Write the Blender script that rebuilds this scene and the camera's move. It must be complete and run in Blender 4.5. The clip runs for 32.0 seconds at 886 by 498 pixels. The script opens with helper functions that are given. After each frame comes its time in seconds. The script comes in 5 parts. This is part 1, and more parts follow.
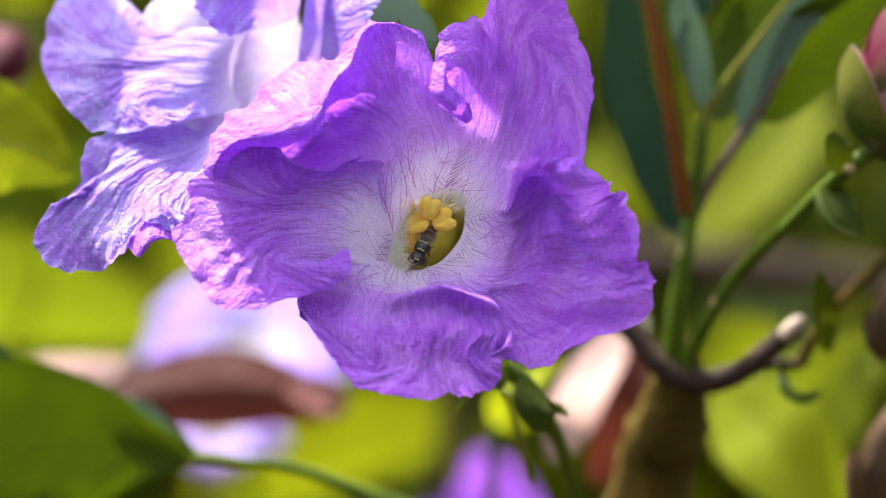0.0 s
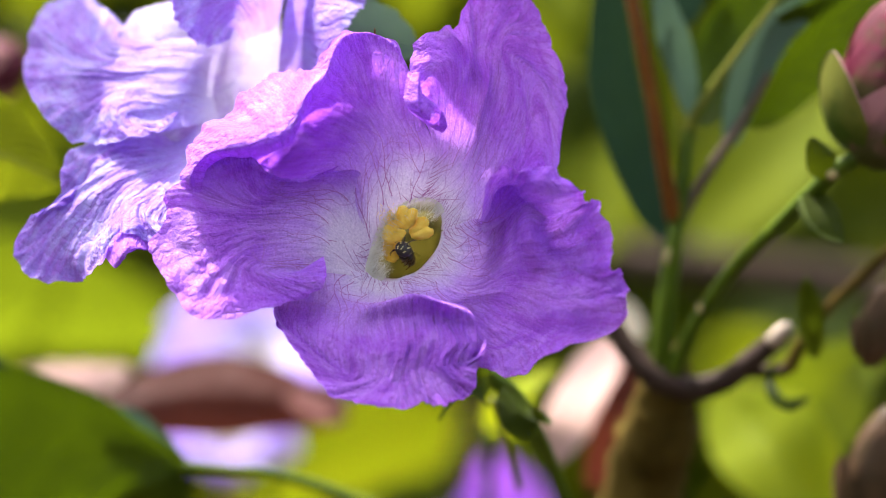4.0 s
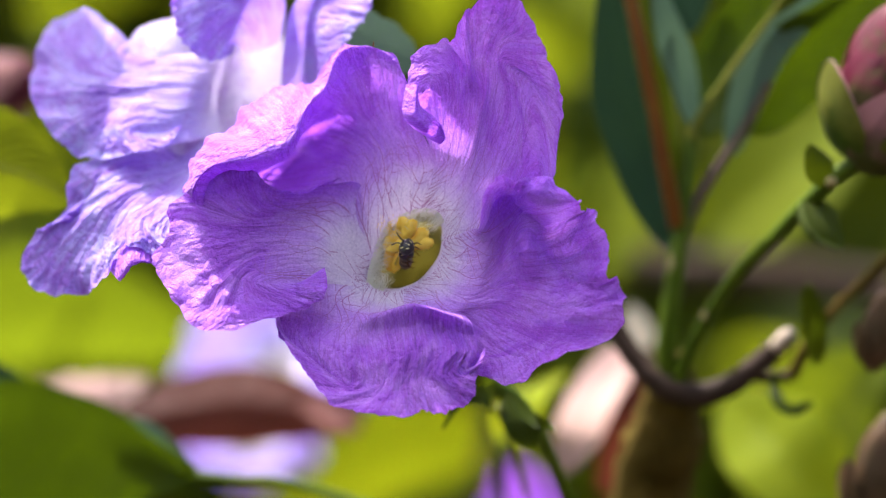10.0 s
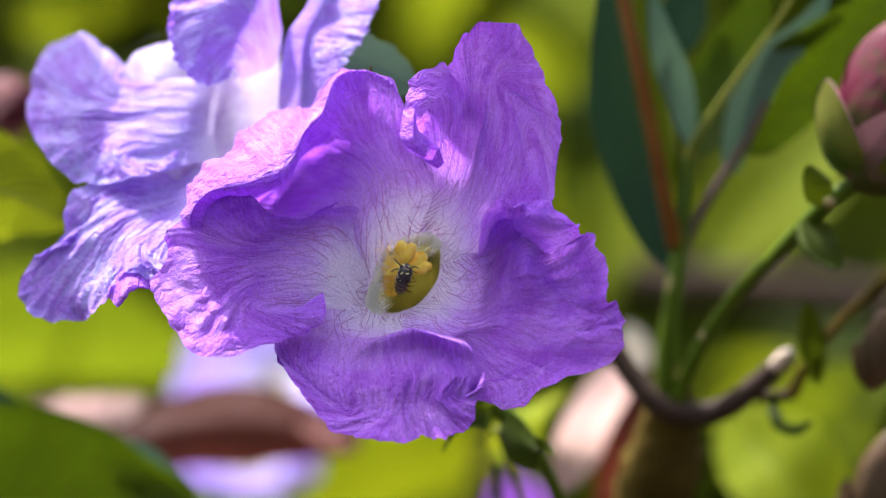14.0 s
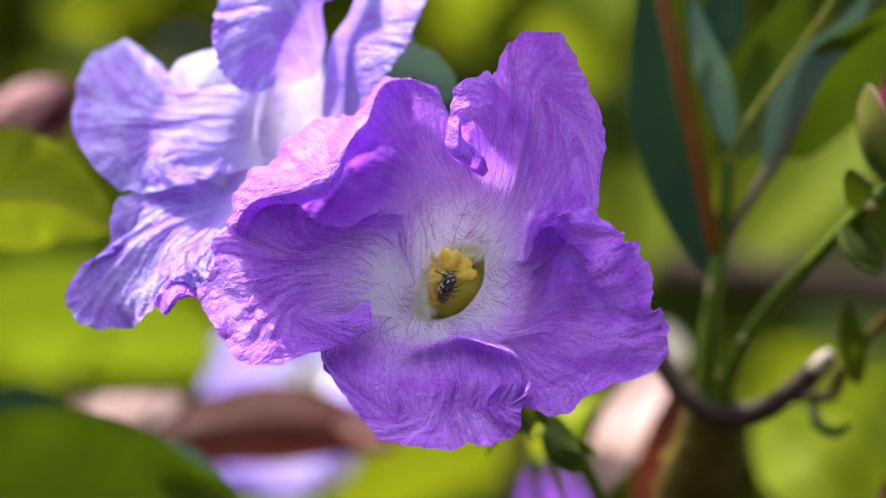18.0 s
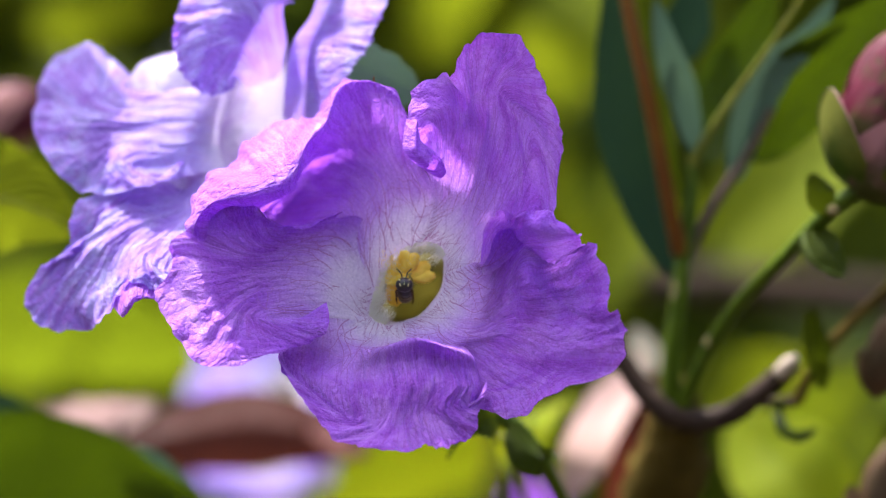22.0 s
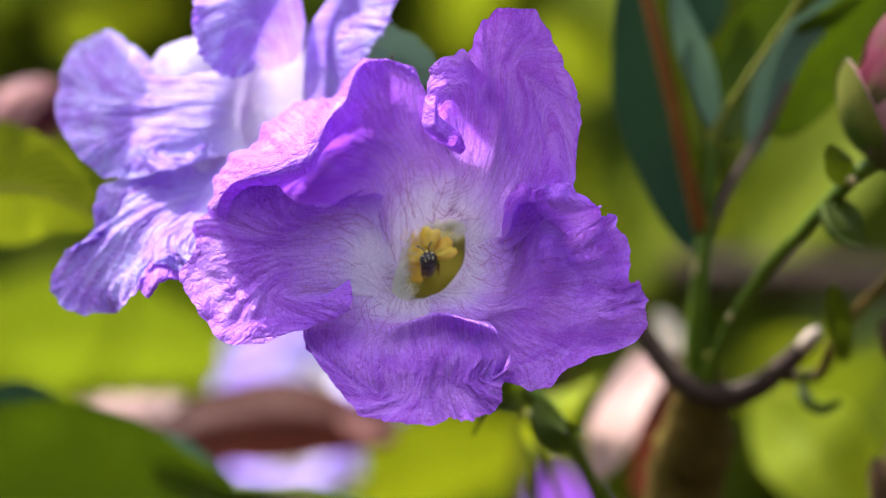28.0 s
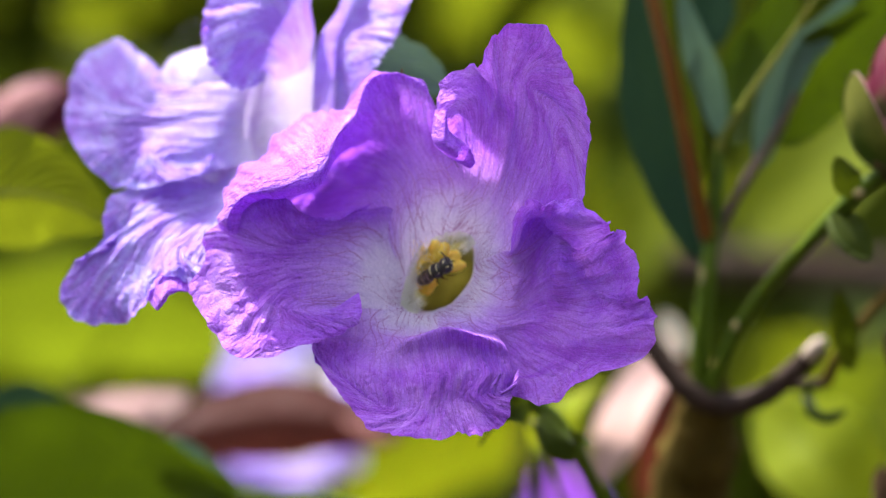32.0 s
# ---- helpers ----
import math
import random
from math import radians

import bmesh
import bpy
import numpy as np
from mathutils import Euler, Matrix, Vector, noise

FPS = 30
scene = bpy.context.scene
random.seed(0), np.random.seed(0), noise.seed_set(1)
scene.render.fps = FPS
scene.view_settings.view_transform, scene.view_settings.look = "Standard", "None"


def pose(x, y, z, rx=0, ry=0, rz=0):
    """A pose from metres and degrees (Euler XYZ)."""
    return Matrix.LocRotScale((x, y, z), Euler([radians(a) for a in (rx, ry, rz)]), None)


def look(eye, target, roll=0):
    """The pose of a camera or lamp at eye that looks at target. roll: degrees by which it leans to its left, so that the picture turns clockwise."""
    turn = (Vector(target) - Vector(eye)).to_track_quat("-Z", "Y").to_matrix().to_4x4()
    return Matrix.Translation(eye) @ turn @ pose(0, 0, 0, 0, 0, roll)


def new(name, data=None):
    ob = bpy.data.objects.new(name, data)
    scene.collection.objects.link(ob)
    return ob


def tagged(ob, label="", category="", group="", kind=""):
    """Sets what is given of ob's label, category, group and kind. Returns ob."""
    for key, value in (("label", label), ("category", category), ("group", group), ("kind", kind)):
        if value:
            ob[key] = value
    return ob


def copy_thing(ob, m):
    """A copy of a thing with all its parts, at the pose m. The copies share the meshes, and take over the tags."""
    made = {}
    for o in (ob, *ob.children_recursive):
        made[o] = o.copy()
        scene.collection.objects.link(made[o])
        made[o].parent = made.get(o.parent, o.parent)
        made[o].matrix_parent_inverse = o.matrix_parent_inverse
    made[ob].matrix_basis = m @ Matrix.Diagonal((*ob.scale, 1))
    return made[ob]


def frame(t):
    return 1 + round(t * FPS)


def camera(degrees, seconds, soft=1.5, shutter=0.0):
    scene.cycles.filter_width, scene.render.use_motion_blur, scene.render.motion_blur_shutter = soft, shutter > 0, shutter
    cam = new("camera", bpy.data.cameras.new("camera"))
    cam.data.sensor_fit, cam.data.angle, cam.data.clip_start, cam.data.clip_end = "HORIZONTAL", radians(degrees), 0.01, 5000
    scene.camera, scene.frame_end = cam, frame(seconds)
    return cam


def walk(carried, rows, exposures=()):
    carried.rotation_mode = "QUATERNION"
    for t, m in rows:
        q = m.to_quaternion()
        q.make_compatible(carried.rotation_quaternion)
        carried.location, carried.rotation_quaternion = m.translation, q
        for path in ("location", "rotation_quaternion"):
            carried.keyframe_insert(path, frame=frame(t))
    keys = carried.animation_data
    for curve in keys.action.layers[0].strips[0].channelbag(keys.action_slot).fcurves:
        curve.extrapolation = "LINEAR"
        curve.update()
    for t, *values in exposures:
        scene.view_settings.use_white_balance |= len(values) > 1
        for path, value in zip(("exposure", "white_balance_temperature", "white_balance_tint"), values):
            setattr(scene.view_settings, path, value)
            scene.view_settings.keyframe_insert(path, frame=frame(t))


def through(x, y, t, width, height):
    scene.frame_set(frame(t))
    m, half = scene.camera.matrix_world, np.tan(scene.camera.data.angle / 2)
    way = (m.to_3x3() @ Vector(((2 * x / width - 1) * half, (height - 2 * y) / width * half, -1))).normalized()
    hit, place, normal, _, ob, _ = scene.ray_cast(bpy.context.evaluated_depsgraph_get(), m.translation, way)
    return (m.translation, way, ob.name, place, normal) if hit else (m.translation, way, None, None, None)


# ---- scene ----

# Lengths below are millimetres about the middle of the flower, which hangs Z0 metres over the ground:
# x to the right, y away from the camera, z up.
Z0 = 0.62
MM = 0.001


def place(p):
    return Vector((p[0] * MM, p[1] * MM, Z0 + p[2] * MM))


# camera: seconds, x, y, z (mm), pitch, roll, yaw (degrees)
SWAY = [
    (0.0, -10.07, 4.31, -2.42, -0.294, -0.835, -1.623),
    (0.5, -9.55, 4.43, -2.84, -0.239, -0.788, -1.646),
    (1.0, -8.32, 3.93, -2.27, -0.246, -0.736, -1.562),
    (1.5, -7.99, 3.86, -1.44, -0.293, -0.672, -1.482),
    (2.0, -6.26, 3.16, -0.39, -0.440, -0.704, -1.215),
    (2.5, -5.56, 3.03, -0.27, -0.506, -0.559, -1.083),
    (4.5, -1.74, 3.77, -1.76, -0.222, -0.526, -0.526),
    (5.0, -0.88, 3.53, -1.13, -0.262, -0.464, -0.433),
    (5.5, 1.22, 2.96, -1.35, 0.029, -0.338, -0.112),
    (6.0, 2.76, 1.65, -0.28, -0.054, -0.171, 0.226),
    (6.5, 3.66, 0.74, -0.10, -0.112, -0.038, 0.521),
    (7.0, 3.19, 0.25, 1.37, -0.169, -0.074, 0.607),
    (7.5, 1.87, 0.29, 0.73, -0.095, 0.077, 0.425),
    (8.0, 0.20, 0.23, 0.07, -0.002, 0.081, 0.124),
    (8.5, -0.81, 0.29, -1.11, 0.212, 0.142, -0.095),
    (9.0, -0.09, 0.00, -0.05, 0.001, -0.000, -0.001),
    (9.5, 0.48, -0.22, -1.64, 0.058, -0.008, 0.062),
    (10.0, 1.67, 0.12, -1.41, -0.060, 0.043, 0.247),
    (10.5, 3.14, 0.38, -2.94, 0.269, 0.229, 0.488),
    (11.0, 3.77, 0.50, -2.23, 0.520, 0.266, 0.536),
    (11.5, 4.25, 0.09, -1.11, 0.483, 0.280, 0.597),
    (12.0, 3.98, -0.31, 0.33, 0.257, 0.200, 0.618),
    (12.5, 2.59, -0.31, 1.77, -0.012, 0.095, 0.446),
    (13.0, 1.58, 0.10, 2.62, -0.190, 0.131, 0.303),
    (13.5, 0.59, 0.73, 1.47, -0.013, 0.372, 0.074),
    (15.5, 4.08, 0.38, -0.09, 0.164, 0.356, 0.318),
    (16.0, 2.26, 0.56, 0.48, 0.134, 0.549, 0.383),
    (16.5, 0.07, 0.15, 1.60, 0.041, 0.618, 0.732),
    (17.0, -1.01, -0.37, 2.88, -0.148, 0.642, 0.664),
    (17.5, -1.30, -0.38, 4.18, -0.410, 0.537, 0.614),
    (18.0, -1.53, -1.03, 3.58, -0.343, 0.572, 0.581),
    (18.5, -2.09, -0.97, 1.75, -0.024, 0.559, 0.468),
    (19.0, -1.91, -1.08, 1.53, 0.041, 0.499, 0.461),
    (19.5, -1.95, -0.75, 2.42, -0.127, 0.502, 0.402),
    (20.0, -1.41, -0.75, 2.98, -0.306, 0.386, 0.439),
    (20.5, -0.86, -0.47, 1.28, -0.053, 0.421, 0.407),
    (21.0, 0.15, -0.10, 0.36, 0.140, 0.528, 0.546),
    (21.5, 1.08, -0.07, 0.79, 0.198, 0.446, 0.640),
    (22.0, 3.28, -0.62, 2.05, 0.007, 0.484, 0.603),
    (22.5, 5.49, -0.15, 3.12, -0.159, 0.577, 0.680),
    (23.0, 6.89, -0.13, 3.07, -0.180, 0.739, 0.899),
    (23.5, 7.58, -0.02, 1.64, 0.046, 0.900, 1.055),
    (24.0, 6.54, -0.11, 1.34, 0.041, 0.937, 0.982),
    (24.5, 4.99, -0.23, 0.21, 0.176, 0.894, 0.724),
    (25.0, 5.98, -0.53, -0.73, 0.333, 1.011, 0.859),
    (25.5, 6.43, -0.59, 0.59, 0.315, 1.243, 0.935),
    (27.5, 5.29, -2.19, 0.57, -0.149, 1.770, 1.334),
    (28.0, 3.85, -2.52, -1.87, 0.251, 1.633, 1.213),
    (28.5, 2.12, -2.53, -1.43, 0.198, 1.509, 1.085),
    (29.0, 0.12, -1.77, 1.97, -0.168, 1.071, 0.902),
    (29.5, -0.47, -1.61, 2.65, -0.407, 1.165, 0.724),
    (30.0, -0.38, -1.59, 0.75, -0.157, 1.535, 0.745),
    (30.5, 0.69, -1.31, 2.40, -0.179, 1.388, 0.965),
    (31.0, 2.93, -2.14, 4.28, -0.430, 1.259, 1.331),
    (31.5, 2.95, -3.15, 4.50, -0.549, 1.151, 1.326),
    (32.0, 2.51, -3.43, 2.85, -0.383, 1.331, 1.136),
]


def held(x, y, z, pitch, roll, yaw):
    turn = Matrix.Rotation(radians(yaw), 4, "Z") @ Matrix.Rotation(radians(pitch), 4, "X") @ Matrix.Rotation(radians(roll), 4, "Y")
    return Matrix.Translation(place((x, y - 280, z))) @ turn @ pose(0, 0, 0, 90, 0, 0)


cam = camera(20, 32.0, soft=1.1)
cam.data.dof.use_dof = True
cam.data.dof.focus_distance = 0.2785
cam.data.dof.aperture_fstop = 11.5
# the picture grows a little darker and cooler on the way
LIGHTNESS = ((0, 2.36, 6600, 10), (5, 2.33, 6550, 10), (9, 2.26, 6500, 10), (13, 2.17, 6350, 10), (20, 2.12, 6270, 10), (32, 2.15, 6330, 10))
walk(cam, [(t, held(*v)) for t, *v in SWAY], LIGHTNESS)

# ---- light ----
SUN_FROM = Vector((-0.33, 0.24, 0.915)).normalized()
world = bpy.data.worlds.new("sky")
scene.world = world
world.use_nodes = True
sky = world.node_tree.nodes.new("ShaderNodeTexSky")
sky.sky_type = "NISHITA"
sky.sun_disc = False
sky.sun_elevation = math.asin(SUN_FROM.z)
sky.sun_rotation = math.atan2(SUN_FROM.x, SUN_FROM.y)
sky.dust_density = 4.0
haze = world.node_tree.nodes.new("ShaderNodeHueSaturation")
haze.inputs["Saturation"].default_value = 0.68
world.node_tree.links.new(sky.outputs["Color"], haze.inputs["Color"])
world.node_tree.links.new(haze.outputs["Color"], world.node_tree.nodes["Background"].inputs["Color"])
world.node_tree.nodes["Background"].inputs["Strength"].default_value = 0.15
sun_data = bpy.data.lights.new("sun", "SUN")
sun_data.energy = 2.9
sun_data.angle = radians(0.53)
sun_data.color = (1.0, 0.98, 0.94)
sun = new("sun", sun_data)
sun.matrix_world = look(SUN_FROM * 5, (0, 0, 0))


# ---- materials ----
def nodes_of(name):
    m = bpy.data.materials.new(name)
    m.use_nodes = True
    t = m.node_tree
    t.nodes.clear()
    return m, t.nodes, t.links


def put(nodes, kind, **values):
    n = nodes.new(kind)
    for k, v in values.items():
        if k in ("operation", "blend_type", "data_type", "feature", "noise_dimensions", "voronoi_dimensions", "wave_type", "distance", "interpolation_type", "clamp"):
            if k == "operation":
                n.operation = v
            elif k == "blend_type":
                n.blend_type = v
            elif k == "data_type":
                n.data_type = v
            elif k == "feature":
                n.feature = v
            elif k == "voronoi_dimensions":
                n.voronoi_dimensions = v
            elif k == "clamp":
                n.use_clamp = v
        else:
            n.inputs[k.replace("_", " ")].default_value = v
    return n


def ramp(nodes, stops):
    n = nodes.new("ShaderNodeValToRGB")
    e = n.color_ramp.elements
    while len(e) < len(stops):
        e.new(0.5)
    for el, (p, c) in zip(e, stops):
        el.position = p
        el.color = (*c, 1) if len(c) == 3 else c
    return n


def mix_color(nodes, links, fac, a, b, blend="MIX"):
    n = nodes.new("ShaderNodeMix")
    n.data_type = "RGBA"
    n.blend_type = blend
    for sock, v in ((n.inputs[0], fac), (n.inputs[6], a), (n.inputs[7], b)):
        if isinstance(v, bpy.types.NodeSocket):
            links.new(v, sock)
        elif isinstance(v, tuple):
            sock.default_value = (*v, 1)
        else:
            sock.default_value = v
    return n.outputs[2]


def calc(nodes, links, op, a, b=0.0, clamp=False):
    n = nodes.new("ShaderNodeMath")
    n.operation = op
    n.use_clamp = clamp
    for sock, v in ((n.inputs[0], a), (n.inputs[1], b)):
        if isinstance(v, bpy.types.NodeSocket):
            links.new(v, sock)
        else:
            sock.default_value = v
    return n.outputs[0]


def thin(name, color, nodes, links, m, bump=None, through=0.4, rough=0.5, spec=0.3, glow=None, sheen=0.0):
    """A thin leaf or petal: light is thrown back and let through."""
    bs = put(nodes, "ShaderNodeBsdfPrincipled", Roughness=rough)
    bs.inputs["Specular IOR Level"].default_value = spec
    bs.inputs["Sheen Weight"].default_value = sheen
    tr = nodes.new("ShaderNodeBsdfTranslucent")
    mx = nodes.new("ShaderNodeMixShader")
    mx.inputs[0].default_value = through
    out = nodes.new("ShaderNodeOutputMaterial")
    links.new(color, bs.inputs["Base Color"])
    links.new(glow or color, tr.inputs["Color"])
    if bump is not None:
        links.new(bump, bs.inputs["Normal"])
        links.new(bump, tr.inputs["Normal"])
    links.new(bs.outputs[0], mx.inputs[1])
    links.new(tr.outputs[0], mx.inputs[2])
    links.new(mx.outputs[0], out.inputs[0])
    return m


def petal_material(name, white, lilac, purple, reach=1.0):
    """Petal skin: pale near the throat, purple outwards; UV holds the bearing and the way from the rim in millimetres."""
    m, N, L = nodes_of(name)
    uv = N.new("ShaderNodeUVMap")
    sep = N.new("ShaderNodeSeparateXYZ")
    L.new(uv.outputs[0], sep.inputs[0])
    co = N.new("ShaderNodeTexCoord")
    blotch = put(N, "ShaderNodeTexNoise", Scale=120.0, Detail=4.0)
    L.new(co.outputs["Object"], blotch.inputs["Vector"])
    way = calc(N, L, "MULTIPLY", sep.outputs[1], 1 / (26.0 * reach))
    shift = calc(N, L, "SUBTRACT", calc(N, L, "MULTIPLY", blotch.outputs[0], 0.22), 0.11)
    way = calc(N, L, "ADD", way, shift)
    body = ramp(N, [(0.0, white), (0.07, white), (0.22, lilac), (0.50, purple)])
    L.new(way, body.inputs[0])
    speck = put(N, "ShaderNodeTexNoise", Scale=4200.0, Detail=3.0, Roughness=0.7)
    L.new(co.outputs["Object"], speck.inputs["Vector"])
    # streaks along the petal
    flat = N.new("ShaderNodeCombineXYZ")
    bent = calc(N, L, "ADD", sep.outputs[0], calc(N, L, "MULTIPLY", blotch.outputs[0], 0.06))
    L.new(calc(N, L, "MULTIPLY", bent, 34.0), flat.inputs[0])
    L.new(calc(N, L, "MULTIPLY", sep.outputs[1], 0.06), flat.inputs[1])
    streak = put(N, "ShaderNodeTexNoise", Scale=1.0, Detail=5.0, Roughness=0.62)
    L.new(flat.outputs[0], streak.inputs["Vector"])
    band = ramp(N, [(0.36, (0, 0, 0)), (0.66, (1, 1, 1))])
    L.new(streak.outputs[0], band.inputs[0])
    col = mix_color(N, L, calc(N, L, "MULTIPLY", calc(N, L, "MULTIPLY", band.outputs[0], calc(N, L, "MULTIPLY", way, 2.2, True)), 0.5), body.outputs[0], tuple(0.72 * c for c in purple[:1]) + (0.55 * purple[1], purple[2] * 0.92))
    # pigment gathers in long patches
    patch_at = N.new("ShaderNodeCombineXYZ")
    L.new(calc(N, L, "MULTIPLY", bent, 6.0), patch_at.inputs[0])
    L.new(calc(N, L, "MULTIPLY", sep.outputs[1], 0.13), patch_at.inputs[1])
    patch = put(N, "ShaderNodeTexNoise", Scale=1.0, Detail=4.0, Roughness=0.6, Distortion=0.6)
    L.new(patch_at.outputs[0], patch.inputs["Vector"])
    deep = ramp(N, [(0.46, (0, 0, 0)), (0.64, (1, 1, 1))])
    L.new(patch.outputs[0], deep.inputs[0])
    bleak = ramp(N, [(0.34, (1, 1, 1)), (0.50, (0, 0, 0))])
    L.new(patch.outputs[0], bleak.inputs[0])
    far = calc(N, L, "MULTIPLY", way, 2.0, True)
    col = mix_color(N, L, calc(N, L, "MULTIPLY", calc(N, L, "MULTIPLY", deep.outputs[0], far), 0.6), col, (0.68 * purple[0], 0.38 * purple[1], 0.84 * purple[2]))
    col = mix_color(N, L, calc(N, L, "MULTIPLY", calc(N, L, "MULTIPLY", bleak.outputs[0], far), 0.5), col, (1.18 * purple[0], 1.6 * purple[1], 1.05 * purple[2]))
    # veins: wavy lines along the petal, and side veins that leave the middle at a slant
    wob = put(N, "ShaderNodeTexNoise", Scale=210.0, Detail=1.5, Roughness=0.5)
    L.new(co.outputs["Object"], wob.inputs["Vector"])
    sway = calc(N, L, "SUBTRACT", wob.outputs[0], 0.5)

    def lines(x, width):
        tri = calc(N, L, "ABSOLUTE", calc(N, L, "SUBTRACT", calc(N, L, "FRACT", x), 0.5))
        r = ramp(N, [(0.0, (1, 1, 1)), (width, (0, 0, 0))])
        L.new(tri, r.inputs[0])
        return r.outputs[0]

    along = lines(calc(N, L, "ADD", calc(N, L, "MULTIPLY", sep.outputs[0], 9.0), calc(N, L, "MULTIPLY", sway, 2.2)), 0.05)
    off = calc(N, L, "ABSOLUTE", calc(N, L, "SUBTRACT", calc(N, L, "FRACT", calc(N, L, "MULTIPLY", sep.outputs[0], 2.0)), 0.5))
    slant = calc(N, L, "SUBTRACT", calc(N, L, "MULTIPLY", sep.outputs[1], 0.75), calc(N, L, "MULTIPLY", off, 7.0))
    side = lines(calc(N, L, "ADD", slant, calc(N, L, "MULTIPLY", sway, 4.2)), 0.07)
    # net of branching veins, its meshes drawn out along the petal
    mesh = N.new("ShaderNodeCombineXYZ")
    L.new(calc(N, L, "ADD", calc(N, L, "MULTIPLY", sep.outputs[0], 9.0), calc(N, L, "MULTIPLY", sway, 2.2)), mesh.inputs[0])
    L.new(calc(N, L, "ADD", calc(N, L, "MULTIPLY", sep.outputs[1], 0.19), calc(N, L, "MULTIPLY", sway, 1.5)), mesh.inputs[1])
    cells = put(N, "ShaderNodeTexVoronoi", feature="DISTANCE_TO_EDGE", voronoi_dimensions="2D", Scale=1.0)
    L.new(mesh.outputs[0], cells.inputs["Vector"])
    net = ramp(N, [(0.010, (1, 1, 1)), (0.042, (0, 0, 0))])
    L.new(cells.outputs["Distance"], net.inputs[0])
    gaps = put(N, "ShaderNodeTexNoise", Scale=240.0, Detail=1.0)
    L.new(co.outputs["Object"], gaps.inputs["Vector"])
    open_ = ramp(N, [(0.44, (0, 0, 0)), (0.54, (1, 1, 1))])
    L.new(gaps.outputs[0], open_.inputs[0])
    line = calc(N, L, "MAXIMUM", calc(N, L, "MAXIMUM", calc(N, L, "MULTIPLY", along, 0.45), calc(N, L, "MULTIPLY", net.outputs[0], calc(N, L, "MULTIPLY", gaps.outputs[0], 1.7, True))), calc(N, L, "MULTIPLY", calc(N, L, "MULTIPLY", side, open_.outputs[0]), 0.35))
    zone = ramp(N, [(0.0, (0.2, 0.2, 0.2)), (0.08, (0.75, 0.75, 0.75)), (0.2, (0.8, 0.8, 0.8)), (0.3, (0.6, 0.6, 0.6)), (0.42, (0.38, 0.38, 0.38)), (0.65, (0.14, 0.14, 0.14))])
    L.new(way, zone.inputs[0])
    col = mix_color(N, L, calc(N, L, "MULTIPLY", calc(N, L, "MULTIPLY", line, zone.outputs[0]), 0.5), col, (0.36, 0.06, 0.42))
    flow = calc(N, L, "ABSOLUTE", calc(N, L, "SUBTRACT", streak.outputs[0], 0.5))
    flow_line = ramp(N, [(0.0, (1, 1, 1)), (0.045, (0, 0, 0))])
    L.new(flow, flow_line.inputs[0])
    outer = ramp(N, [(0.2, (0, 0, 0)), (0.5, (1, 1, 1))])
    L.new(way, outer.inputs[0])
    col = mix_color(N, L, calc(N, L, "MULTIPLY", calc(N, L, "MULTIPLY", flow_line.outputs[0], outer.outputs[0]), 0.5), col, (0.32, 0.05, 0.56))
    tone = ramp(N, [(0.3, (0.74, 0.68, 0.80)), (0.64, (1.0, 1.0, 1.0))])
    L.new(speck.outputs[0], tone.inputs[0])
    col = mix_color(N, L, 1.0, col, tone.outputs[0], "MULTIPLY")
    zone2 = ramp(N, [(0.1, (0, 0, 0)), (0.5, (1, 1, 1))])
    L.new(way, zone2.inputs[0])
    # relief: cells of the skin, wrinkles along the petal
    grain = put(N, "ShaderNodeTexNoise", Scale=5200.0, Detail=2.0)
    L.new(co.outputs["Object"], grain.inputs["Vector"])
    b1 = put(N, "ShaderNodeBump", Strength=0.5, Distance=0.0002)
    L.new(grain.outputs[0], b1.inputs["Height"])
    fold = put(N, "ShaderNodeTexNoise", Scale=1.0, Detail=3.0)
    flat2 = N.new("ShaderNodeCombineXYZ")
    L.new(calc(N, L, "MULTIPLY", bent, 30.0), flat2.inputs[0])
    L.new(calc(N, L, "MULTIPLY", sep.outputs[1], 0.22), flat2.inputs[1])
    L.new(flat2.outputs[0], fold.inputs["Vector"])
    b2 = put(N, "ShaderNodeBump", Strength=0.9, Distance=0.0009)
    L.new(calc(N, L, "MULTIPLY", fold.outputs[0], zone2.outputs[0]), b2.inputs["Height"])
    L.new(b1.outputs[0], b2.inputs["Normal"])
    crumple = put(N, "ShaderNodeTexNoise", Scale=300.0, Detail=4.0, Roughness=0.5, Distortion=0.5)
    L.new(co.outputs["Object"], crumple.inputs["Vector"])
    b3 = put(N, "ShaderNodeBump", Strength=0.35, Distance=0.0009)
    L.new(crumple.outputs[0], b3.inputs["Height"])
    L.new(b2.outputs[0], b3.inputs["Normal"])
    # crinkles about half a millimetre apart
    flat3 = N.new("ShaderNodeCombineXYZ")
    L.new(calc(N, L, "MULTIPLY", bent, 75.0), flat3.inputs[0])
    L.new(calc(N, L, "MULTIPLY", sep.outputs[1], 1.1), flat3.inputs[1])
    crinkle = put(N, "ShaderNodeTexNoise", Scale=1.0, Detail=3.0, Roughness=0.6, Distortion=0.8)
    L.new(flat3.outputs[0], crinkle.inputs["Vector"])
    b4 = put(N, "ShaderNodeBump", Strength=0.45, Distance=0.0003)
    L.new(crinkle.outputs[0], b4.inputs["Height"])
    L.new(b3.outputs[0], b4.inputs["Normal"])
    # net of wrinkles about a millimetre wide
    warp = put(N, "ShaderNodeTexNoise", Scale=700.0, Detail=2.0)
    L.new(co.outputs["Object"], warp.inputs["Vector"])
